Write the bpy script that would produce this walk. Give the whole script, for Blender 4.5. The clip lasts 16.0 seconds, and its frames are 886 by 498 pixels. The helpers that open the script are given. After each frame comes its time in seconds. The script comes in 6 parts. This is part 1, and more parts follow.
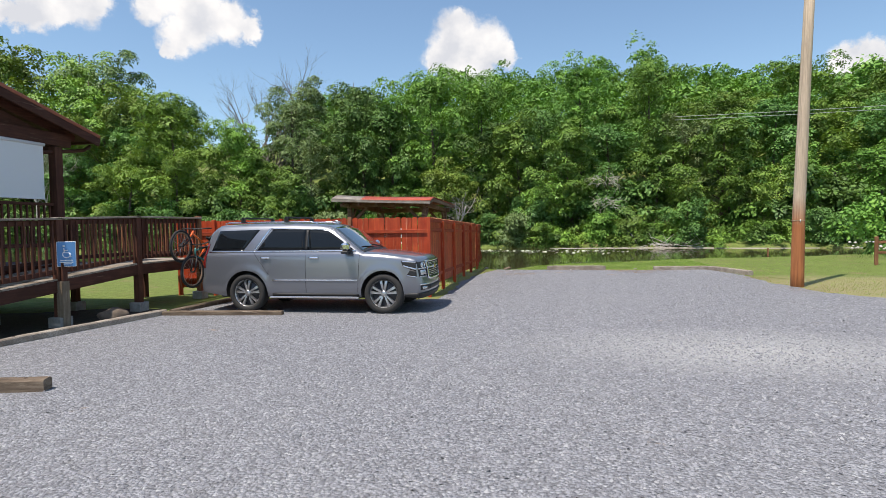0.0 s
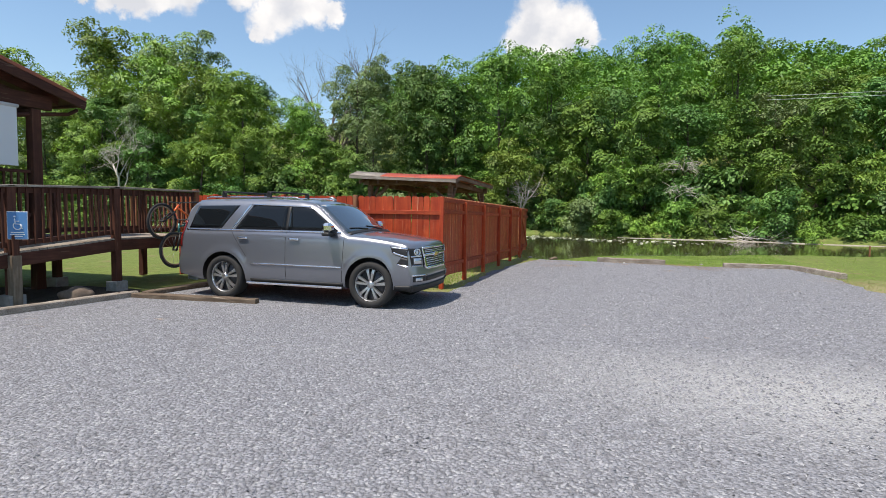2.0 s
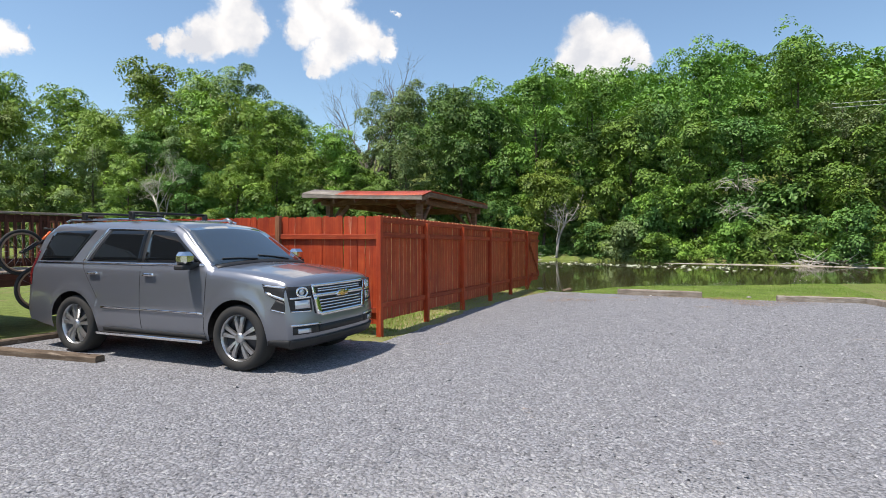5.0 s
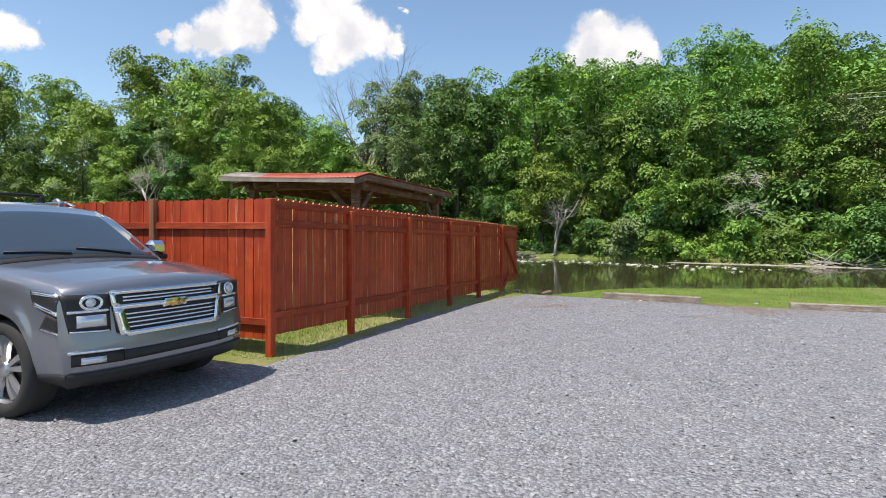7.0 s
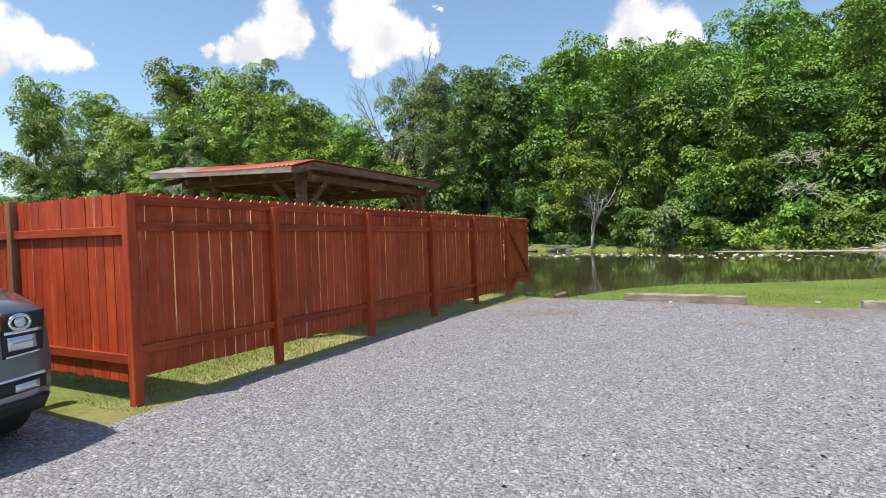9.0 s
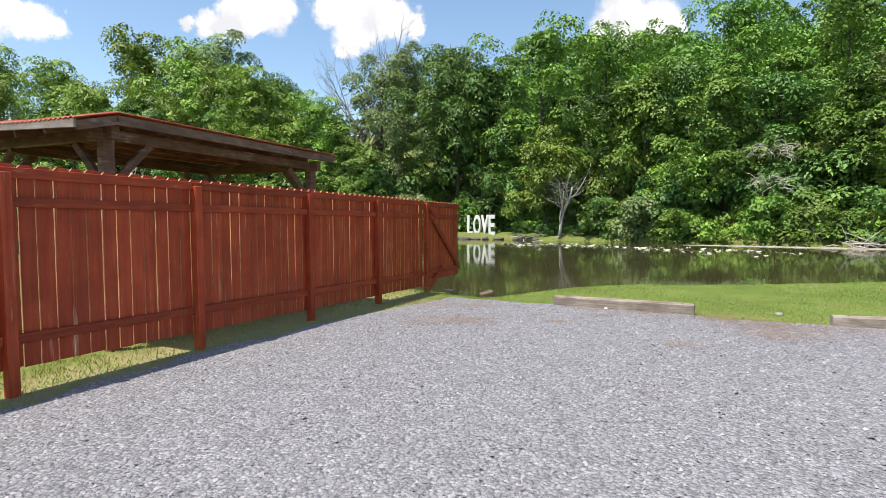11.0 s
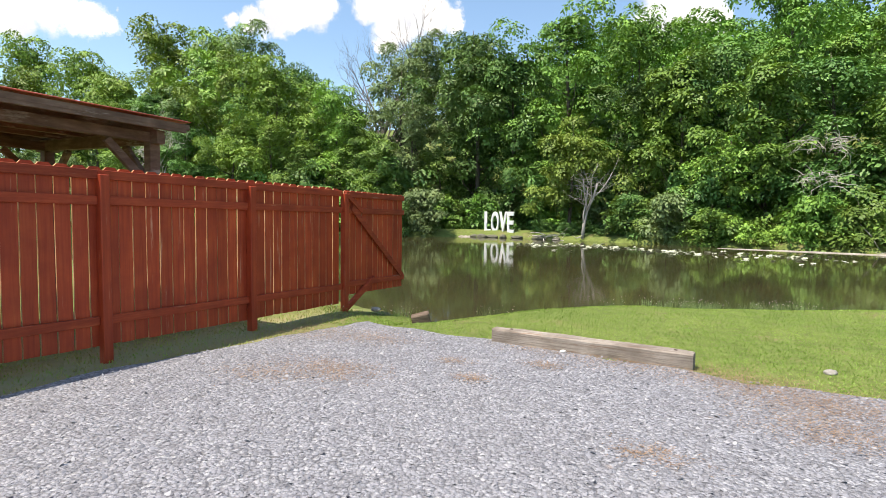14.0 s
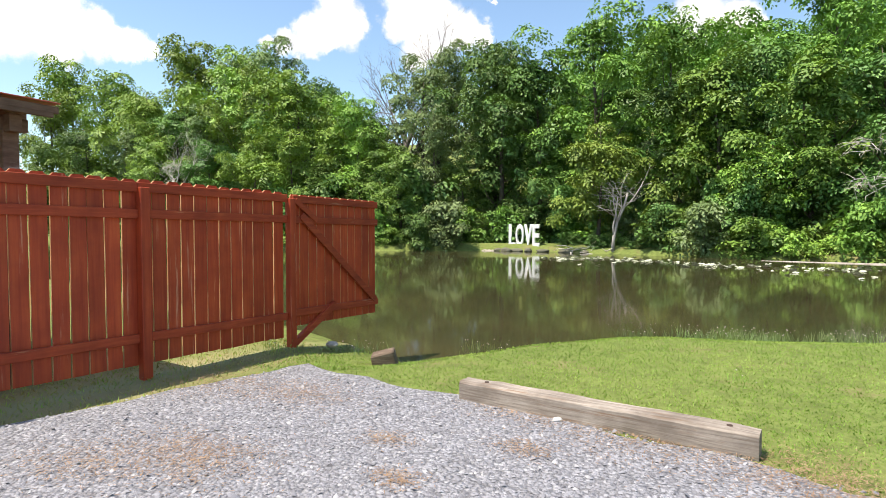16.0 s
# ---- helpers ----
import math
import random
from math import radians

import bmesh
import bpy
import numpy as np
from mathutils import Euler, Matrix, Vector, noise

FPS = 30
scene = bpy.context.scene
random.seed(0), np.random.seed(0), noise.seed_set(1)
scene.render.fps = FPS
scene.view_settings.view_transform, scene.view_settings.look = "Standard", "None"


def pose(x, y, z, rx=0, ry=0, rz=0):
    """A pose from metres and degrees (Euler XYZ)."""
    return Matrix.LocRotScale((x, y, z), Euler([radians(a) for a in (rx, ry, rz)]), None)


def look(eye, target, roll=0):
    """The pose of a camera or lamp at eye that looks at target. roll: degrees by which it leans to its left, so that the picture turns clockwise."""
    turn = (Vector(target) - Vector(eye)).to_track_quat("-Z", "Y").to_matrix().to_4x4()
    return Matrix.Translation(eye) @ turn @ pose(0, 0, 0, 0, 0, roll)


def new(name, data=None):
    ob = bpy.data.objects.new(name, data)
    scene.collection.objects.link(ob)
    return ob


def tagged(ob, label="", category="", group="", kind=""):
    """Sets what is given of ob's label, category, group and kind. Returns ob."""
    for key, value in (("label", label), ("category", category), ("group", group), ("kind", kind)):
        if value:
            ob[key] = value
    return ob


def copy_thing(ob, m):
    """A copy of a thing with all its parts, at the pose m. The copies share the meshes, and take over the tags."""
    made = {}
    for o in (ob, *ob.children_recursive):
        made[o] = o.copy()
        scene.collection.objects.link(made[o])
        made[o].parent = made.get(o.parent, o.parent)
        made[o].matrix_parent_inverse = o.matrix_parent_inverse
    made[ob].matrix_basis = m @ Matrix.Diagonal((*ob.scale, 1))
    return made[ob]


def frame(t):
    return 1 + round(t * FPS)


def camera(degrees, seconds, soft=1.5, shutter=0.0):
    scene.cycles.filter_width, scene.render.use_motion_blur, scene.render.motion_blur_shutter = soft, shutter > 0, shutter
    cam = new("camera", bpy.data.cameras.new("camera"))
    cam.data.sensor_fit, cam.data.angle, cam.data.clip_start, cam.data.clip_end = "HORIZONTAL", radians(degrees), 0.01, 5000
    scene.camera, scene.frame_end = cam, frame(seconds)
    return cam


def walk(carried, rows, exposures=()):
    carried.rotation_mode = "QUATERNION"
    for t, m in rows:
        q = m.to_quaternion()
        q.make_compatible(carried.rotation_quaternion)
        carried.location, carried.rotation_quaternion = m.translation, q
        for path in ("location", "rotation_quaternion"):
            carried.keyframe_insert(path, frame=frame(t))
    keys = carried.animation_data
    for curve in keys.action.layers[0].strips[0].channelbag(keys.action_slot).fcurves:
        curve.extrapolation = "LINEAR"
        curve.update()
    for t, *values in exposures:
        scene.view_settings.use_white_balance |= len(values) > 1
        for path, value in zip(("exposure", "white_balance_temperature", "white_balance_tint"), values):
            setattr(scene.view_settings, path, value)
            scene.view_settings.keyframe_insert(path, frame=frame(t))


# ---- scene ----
cam = camera(76.0, 16.0, soft=0.6)
PATH = [
    (0, (2.952, -13.852, 1.745), (2.583, -11.888, 1.668), -0.9),
    (0.5, (3.133, -13.227, 1.743), (2.77, -11.265, 1.603), -1.7),
    (1, (3.301, -12.719, 1.72), (2.807, -10.787, 1.566), -0.4),
    (1.5, (3.525, -12.167, 1.733), (2.967, -10.25, 1.624), 1.6),
    (2, (3.794, -11.643, 1.692), (3.18, -9.744, 1.559), 0.8),
    (2.5, (4.025, -11.003, 1.649), (3.378, -9.112, 1.564), 1.6),
    (3, (4.254, -10.404, 1.659), (3.689, -8.486, 1.636), -0.4),
    (3.5, (4.407, -9.849, 1.618), (3.8, -7.943, 1.624), -2.2),
    (4, (4.483, -9.227, 1.636), (3.867, -7.324, 1.649), -1.7),
    (4.5, (4.656, -8.755, 1.632), (3.944, -6.886, 1.614), -1.0),
    (4.7, (4.637, -8.538, 1.642), (3.866, -6.693, 1.61), -0.6),
    (6.8, (4.879, -5.919, 1.561), (4.08, -4.086, 1.502), 1.4),
    (7, (4.873, -5.657, 1.557), (4.066, -3.828, 1.507), 0.4),
    (7.5, (4.917, -5.07, 1.517), (4.059, -3.264, 1.488), -1.3),
    (8, (4.99, -4.444, 1.512), (4.08, -2.663, 1.468), -1.7),
    (8.2, (5.01, -4.259, 1.523), (4.057, -2.502, 1.462), -1.7),
    (10.3, (5.269, -1.659, 1.541), (4.359, 0.12, 1.485), -1.7),
    (10.4, (5.289, -1.562, 1.533), (4.391, 0.225, 1.468), -1.2),
    (10.5, (5.301, -1.408, 1.534), (4.408, 0.38, 1.47), -1.4),
    (11, (5.402, -0.821, 1.519), (4.523, 0.972, 1.407), -0.2),
    (11.5, (5.465, -0.204, 1.556), (4.615, 1.603, 1.45), -0.3),
    (12, (5.524, 0.383, 1.523), (4.686, 2.196, 1.411), -0.8),
    (12.5, (5.592, 0.941, 1.487), (4.706, 2.728, 1.334), -0.6),
    (13, (5.634, 1.483, 1.509), (4.721, 3.257, 1.366), -0.4),
    (13.5, (5.66, 2.019, 1.519), (4.687, 3.762, 1.399), -0.1),
    (14, (5.625, 2.596, 1.519), (4.638, 4.331, 1.393), 0.7),
    (14.5, (5.647, 3.169, 1.491), (4.657, 4.902, 1.367), 0.5),
    (15, (5.544, 3.641, 1.441), (4.515, 5.353, 1.346), 0.8),
    (15.5, (5.435, 4.154, 1.461), (4.374, 5.848, 1.398), 0.7),
    (16, (5.285, 4.63, 1.447), (4.203, 6.31, 1.371), -0.0),
]
walk(cam, [(t, look(eye, target, roll)) for t, eye, target, roll in PATH],
     exposures=[(0, 0.07, 6760, 12), (4.7, 0.11, 6780, 12), (8.2, 0.20, 6850, 13), (11, 0.34, 6900, 13), (13.5, 0.46, 6950, 13), (16, 0.59, 7020, 13)])

# ---- world, sun, exposure ----
SHADOW = Vector((0.24, 0.37, -1.0)).normalized()
sun_data = bpy.data.lights.new("sun", "SUN")
sun_data.energy, sun_data.angle, sun_data.color = 5.0, radians(0.53), (1.0, 0.945, 0.86)
sun = new("sun", sun_data)
sun.matrix_world = Matrix.Translation((0, -20, 40)) @ SHADOW.to_track_quat("-Z", "Y").to_matrix().to_4x4()
scene.view_settings.exposure = 0.0


def sky_world():
    """Clear sky with a handful of fair-weather cumulus clouds."""
    w = bpy.data.worlds.new("sky")
    scene.world = w
    w.use_nodes = True
    nt = w.node_tree
    nt.nodes.clear()
    N = nt.nodes.new
    L = nt.links.new
    out, bg, sky = N("ShaderNodeOutputWorld"), N("ShaderNodeBackground"), N("ShaderNodeTexSky")
    sky.sky_type, sky.sun_disc = "NISHITA", False
    back = -SHADOW
    sky.sun_elevation = math.asin(back.z)
    sky.sun_rotation = math.atan2(back.x, back.y)
    sky.air_density, sky.dust_density, sky.ozone_density = 1.0, 0.6, 1.6
    bg.inputs["Strength"].default_value = 0.15
    tc = N("ShaderNodeTexCoord")
    nz = N("ShaderNodeTexNoise")
    nz.inputs["Scale"].default_value, nz.inputs["Detail"].default_value, nz.inputs["Roughness"].default_value = 24.0, 8.0, 0.66
    L(tc.outputs["Generated"], nz.inputs["Vector"])
    off = N("ShaderNodeVectorMath"); off.operation = "MULTIPLY_ADD"
    off.inputs[1].default_value, off.inputs[2].default_value = (0.056,) * 3, (-0.028,) * 3
    L(nz.outputs["Color"], off.inputs[0])
    add = N("ShaderNodeVectorMath"); add.operation = "ADD"
    L(tc.outputs["Generated"], add.inputs[0]); L(off.outputs[0], add.inputs[1])
    # azimuth, elevation, half width in degrees, cloud by cloud
    clouds = (
              [(-35.5, 21.0, 3.25), (-37.3, 19.5, 1.89), (-33.4, 19.7, 2.6), (-31.0, 18.7, 2.05), (-29.1, 18.5, 1.25), (-35.3, 17.2, 1.8), (-33.8, 18.1, 2.37), (-34.7, 23.2, 2.93), (-28.0, 21.3, 0.51), (-36.2, 16.0, 0.78)],
              [(-43.1, 19.5, 2.68), (-45.4, 18.1, 2.0), (-48.2, 17.1, 1.33), (-49.9, 17.1, 0.7), (-41.4, 19.2, 1.41), (-46.9, 16.9, 1.14), (-42.9, 21.1, 1.82), (-43.9, 17.8, 1.38)],
              [(-8.8, 18.3, 2.68), (-6.2, 17.3, 2.53), (-9.8, 16.6, 2.52), (-4.5, 16.7, 1.42), (-7.6, 15.6, 2.77), (-8.6, 19.8, 1.12), (-10.6, 16.1, 1.69)],
              [(-69.4, 16.2, 3.29), (-64.3, 16.2, 2.34), (-61.5, 15.6, 1.78), (-59.7, 15.6, 1.06), (-66.7, 15.1, 2.25), (-72.9, 16.3, 4.21), (-67.3, 17.9, 2.57)],
              [(24.7, 12.6, 1.6), (26.4, 12.9, 1.5), (28.0, 12.6, 1.4), (62, 22, 6.0), (110, 26, 7.0), (165, 30, 8.0), (-120, 28, 7.0), (-95, 20, 6.0)])
    puffs = [p for c in clouds for p in c]
    total = None
    for az, el, wd in puffs:
        a, e = radians(az), radians(el)
        c = Vector((math.sin(a) * math.cos(e), math.cos(a) * math.cos(e), math.sin(e)))
        ds = N("ShaderNodeVectorMath"); ds.operation = "DISTANCE"
        ds.inputs[1].default_value = c
        L(add.outputs[0], ds.inputs[0])
        mr = N("ShaderNodeMapRange"); mr.interpolation_type = "SMOOTHSTEP"
        mr.inputs["From Min"].default_value, mr.inputs["From Max"].default_value = radians(wd) * 1.10, radians(wd) * 0.62
        L(ds.outputs["Value"], mr.inputs["Value"])
        if total is None:
            total = mr.outputs[0]
        else:
            mx = N("ShaderNodeMath"); mx.operation = "MAXIMUM"
            L(total, mx.inputs[0]); L(mr.outputs[0], mx.inputs[1])
            total = mx.outputs[0]
    n2 = N("ShaderNodeTexNoise")
    n2.inputs["Scale"].default_value, n2.inputs["Detail"].default_value = 16.0, 5.0
    L(tc.outputs["Generated"], n2.inputs["Vector"])
    cl = N("ShaderNodeValToRGB")
    cl.color_ramp.elements[0].position, cl.color_ramp.elements[0].color = 0.34, (4.5, 4.75, 5.2, 1)
    cl.color_ramp.elements[1].position, cl.color_ramp.elements[1].color = 0.58, (6.4, 6.45, 6.5, 1)
    L(n2.outputs["Fac"], cl.inputs["Fac"])
    mix = N("ShaderNodeMix"); mix.data_type = "RGBA"
    tone = N("ShaderNodeMix"); tone.data_type, tone.blend_type = "RGBA", "MULTIPLY"
    tone.inputs["Factor"].default_value, tone.inputs["B"].default_value = 1.0, (1.00, 1.10, 1.11, 1)
    L(sky.outputs[0], tone.inputs["A"])
    L(total, mix.inputs["Factor"]); L(tone.outputs["Result"], mix.inputs["A"]); L(cl.outputs[0], mix.inputs["B"])
    L(mix.outputs["Result"], bg.inputs["Color"]); L(bg.outputs[0], out.inputs[0])


sky_world()

# ---- materials ----


def shader(name):
    m = bpy.data.materials.new(name)
    m.use_nodes = True
    nt = m.node_tree
    return m, nt, nt.nodes["Principled BSDF"]


def plain(name, color, rough=0.5, metal=0.0, coat=0.0, spec=0.5):
    m, nt, b = shader(name)
    b.inputs["Base Color"].default_value = (*color, 1)
    b.inputs["Roughness"].default_value, b.inputs["Metallic"].default_value = rough, metal
    b.inputs["Coat Weight"].default_value, b.inputs["Specular IOR Level"].default_value = coat, spec
    return m


def ramp(nt, source, stops):
    r = nt.nodes.new("ShaderNodeValToRGB")
    els = r.color_ramp.elements
    while len(els) < len(stops):
        els.new(0.5)
    for e, (p, c) in zip(els, stops):
        e.position, e.color = p, (*c, 1)
    nt.links.new(source, r.inputs["Fac"])
    return r.outputs["Color"]


def coords(nt, stretch=(1, 1, 1), local=True):
    tc = nt.nodes.new("ShaderNodeTexCoord")
    mp = nt.nodes.new("ShaderNodeMapping")
    mp.inputs["Scale"].default_value = stretch
    if local:
        nt.links.new(tc.outputs["Object"], mp.inputs["Vector"])
    else:
        g = nt.nodes.new("ShaderNodeNewGeometry")
        nt.links.new(g.outputs["Position"], mp.inputs["Vector"])
    return mp.outputs["Vector"]


def tex_noise(nt, vec, scale, detail=6.0, rough=0.6):
    n = nt.nodes.new("ShaderNodeTexNoise")
    n.inputs["Scale"].default_value, n.inputs["Detail"].default_value, n.inputs["Roughness"].default_value = scale, detail, rough
    nt.links.new(vec, n.inputs["Vector"])
    return n.outputs["Fac"]


def mixed(nt, fac, a, b, mode="MIX"):
    x = nt.nodes.new("ShaderNodeMix")
    x.data_type, x.blend_type = "RGBA", mode
    for sock, v in ((x.inputs["Factor"], fac), (x.inputs["A"], a), (x.inputs["B"], b)):
        if isinstance(v, (int, float)):
            sock.default_value = v
        elif isinstance(v, tuple):
            sock.default_value = (*v, 1)
        else:
            nt.links.new(v, sock)
    return x.outputs["Result"]


def math_node(nt, op, a, b=0.0):
    x = nt.nodes.new("ShaderNodeMath")
    x.operation = op
    for sock, v in ((x.inputs[0], a), (x.inputs[1], b)):
        if isinstance(v, (int, float)):
            sock.default_value = v
        else:
            nt.links.new(v, sock)
    return x.outputs[0]


def bumped(nt, b, height, strength, dist):
    bp = nt.nodes.new("ShaderNodeBump")
    bp.inputs["Strength"].default_value, bp.inputs["Distance"].default_value = strength, dist
    nt.links.new(height, bp.inputs["Height"])
    nt.links.new(bp.outputs["Normal"], b.inputs["Normal"])


def wood(name, dark, mid, light, worn, stretch, rough=0.75, vary=0.35, wear=0.62):
    """Stained or weathered timber: grain along the least stretched axis, blotches, worn spots, a shade of its own for each piece."""
    m, nt, b = shader(name)
    v = coords(nt, stretch, local=False)
    v2 = coords(nt, local=False)
    info = nt.nodes.new("ShaderNodeObjectInfo")
    grain = tex_noise(nt, v, 1.0, 8.0, 0.65)
    col = ramp(nt, grain, [(0.25, dark), (0.5, mid), (0.75, light)])
    blot = tex_noise(nt, v2, 3.1, 4.0)
    col = mixed(nt, ramp(nt, blot, [(0.34, (0.0, 0.0, 0.0)), (0.66, (0.62, 0.62, 0.62))]), col, dark)
    spots = tex_noise(nt, coords(nt, tuple(s * 0.35 for s in stretch), local=False), 1.7, 6.0, 0.7)
    mr = nt.nodes.new("ShaderNodeMapRange")
    mr.inputs["From Min"].default_value, mr.inputs["From Max"].default_value = wear, wear + 0.13
    nt.links.new(spots, mr.inputs["Value"])
    col = mixed(nt, math_node(nt, "MULTIPLY", mr.outputs[0], 0.75), col, worn)
    hsv = nt.nodes.new("ShaderNodeHueSaturation")
    nt.links.new(col, hsv.inputs["Color"])
    val = math_node(nt, "MULTIPLY_ADD", info.outputs["Random"], vary)
    val.node.inputs[2].default_value = 1.0 - vary / 2
    nt.links.new(val, hsv.inputs["Value"])
    nt.links.new(hsv.outputs[0], b.inputs["Base Color"])
    b.inputs["Roughness"].default_value = rough
    b.inputs["Specular IOR Level"].default_value = 0.3
    bumped(nt, b, grain, 0.5, 0.004)
    return m


RED_V = wood("red_stained_boards", (0.26, 0.031, 0.013), (0.46, 0.067, 0.022), (0.56, 0.112, 0.033), (0.70, 0.42, 0.26), (22, 22, 1.1), 0.5, 0.26, 0.612)
# raw sawn edges, lightened further in colour for the sun grazing them
EDGE_V = wood("sun_pale_sawn_edges", (0.42, 0.17, 0.07), (0.66, 0.38, 0.19), (0.80, 0.60, 0.38), (0.40, 0.09, 0.03), (9, 9, 5.0), 0.75, 0.2, 0.55)
RED_H = wood("red_stained_rails", (0.20, 0.028, 0.011), (0.37, 0.056, 0.019), (0.50, 0.105, 0.034), (0.52, 0.28, 0.16), (2.2, 2.2, 26), 0.65)
BROWN_V = wood("brown_stained_uprights", (0.055, 0.020, 0.013), (0.095, 0.036, 0.022), (0.15, 0.060, 0.036), (0.30, 0.17, 0.11), (26, 26, 1.6))
BROWN_H = wood("brown_stained_beams", (0.045, 0.017, 0.011), (0.080, 0.030, 0.019), (0.125, 0.050, 0.031), (0.26, 0.17, 0.12), (2, 2, 24))
GREY_H = wood("weathered_timber", (0.12, 0.092, 0.07), (0.37, 0.32, 0.265), (0.57, 0.52, 0.45), (0.23, 0.12, 0.06), (2.4, 40.0, 62), 0.9, 0.2, 0.56)
GREY_V = wood("weathered_post", (0.12, 0.09, 0.06), (0.27, 0.21, 0.15), (0.42, 0.34, 0.26), (0.5, 0.42, 0.33), (24, 24, 1.4), 0.85, 0.2)
SHED_W = wood("old_shelter_timber", (0.085, 0.052, 0.034), (0.195, 0.122, 0.080), (0.33, 0.230, 0.160), (0.46, 0.39, 0.32), (3, 3, 14), 0.85, 0.3, 0.57)
PINE_V = wood("bare_pine_baluster", (0.17, 0.070, 0.035), (0.28, 0.125, 0.062), (0.40, 0.20, 0.10), (0.5, 0.33, 0.2), (28, 28, 1.5), 0.7, 0.4)


def gravel_material():
    m, nt, b = shader("crushed_stone")
    v = coords(nt, local=False)
    warp = nt.nodes.new("ShaderNodeTexVoronoi")
    warp.inputs["Scale"].default_value = 33.0
    nt.links.new(v, warp.inputs["Vector"])
    fine = nt.nodes.new("ShaderNodeTexVoronoi")
    fine.inputs["Scale"].default_value = 78.0
    nt.links.new(v, fine.inputs["Vector"])
    sep = nt.nodes.new("ShaderNodeSeparateColor")
    nt.links.new(warp.outputs["Color"], sep.inputs[0])
    sep2 = nt.nodes.new("ShaderNodeSeparateColor")
    nt.links.new(fine.outputs["Color"], sep2.inputs[0])
    stone = ramp(nt, sep.outputs[0], [(0.0, (0.125, 0.128, 0.147)), (0.45, (0.285, 0.29, 0.32)), (0.85, (0.395, 0.40, 0.433)), (1.0, (0.53, 0.53, 0.54))])
    chip = ramp(nt, sep2.outputs[0], [(0.0, (0.165, 0.169, 0.19)), (0.6, (0.325, 0.33, 0.36)), (1.0, (0.45, 0.453, 0.475))])
    col = mixed(nt, 0.36, stone, chip)
    clump = tex_noise(nt, v, 7.0, 4.0, 0.7)
    col = mixed(nt, ramp(nt, clump, [(0.36, (0.70, 0.70, 0.70)), (0.54, (0.0, 0.0, 0.0))]), col, (0.19, 0.19, 0.206))
    crack = nt.nodes.new("ShaderNodeMapRange")
    crack.inputs["From Min"].default_value, crack.inputs["From Max"].default_value = 0.42, 0.78
    nt.links.new(warp.outputs["Distance"], crack.inputs["Value"])
    col = mixed(nt, math_node(nt, "MULTIPLY", crack.outputs[0], 0.62), col, (0.085, 0.085, 0.092))
    big = tex_noise(nt, v, 0.35, 5.0)
    col = mixed(nt, math_node(nt, "MULTIPLY", big, 0.22), col, (0.46, 0.45, 0.43))
    # a dusty worn patch in the middle of the lot
    far = nt.nodes.new("ShaderNodeVectorMath"); far.operation = "DISTANCE"
    far.inputs[1].default_value = (5.6 * 0.55, -5.6, 0.0)
    nt.links.new(coords(nt, (0.55, 1.0, 1.0), local=False), far.inputs[0])
    dust = nt.nodes.new("ShaderNodeMapRange")
    dust.inputs["From Min"].default_value, dust.inputs["From Max"].default_value = 2.5, 0.6
    nt.links.new(math_node(nt, "ADD", far.outputs["Value"], math_node(nt, "MULTIPLY", big, 1.2)), dust.inputs["Value"])
    col = mixed(nt, math_node(nt, "MULTIPLY", dust.outputs[0], 0.62), col, (0.56, 0.55, 0.53))
    needles = tex_noise(nt, v, 1.15, 7.0, 0.68)
    mr = nt.nodes.new("ShaderNodeMapRange")
    mr.inputs["From Min"].default_value, mr.inputs["From Max"].default_value = 0.655, 0.72
    nt.links.new(needles, mr.inputs["Value"])
    col = mixed(nt, math_node(nt, "MULTIPLY", mr.outputs[0], 0.55), col, (0.40, 0.27, 0.17))
    nt.links.new(col, b.inputs["Base Color"])
    b.inputs["Roughness"].default_value, b.inputs["Specular IOR Level"].default_value = 0.85, 0.25
    h = math_node(nt, "SUBTRACT", sep.outputs[1], math_node(nt, "MULTIPLY", warp.outputs["Distance"], 1.6))
    h = math_node(nt, "SUBTRACT", h, math_node(nt, "MULTIPLY", fine.outputs["Distance"], 0.6))
    bumped(nt, b, h, 1.0, 0.015)
    return m


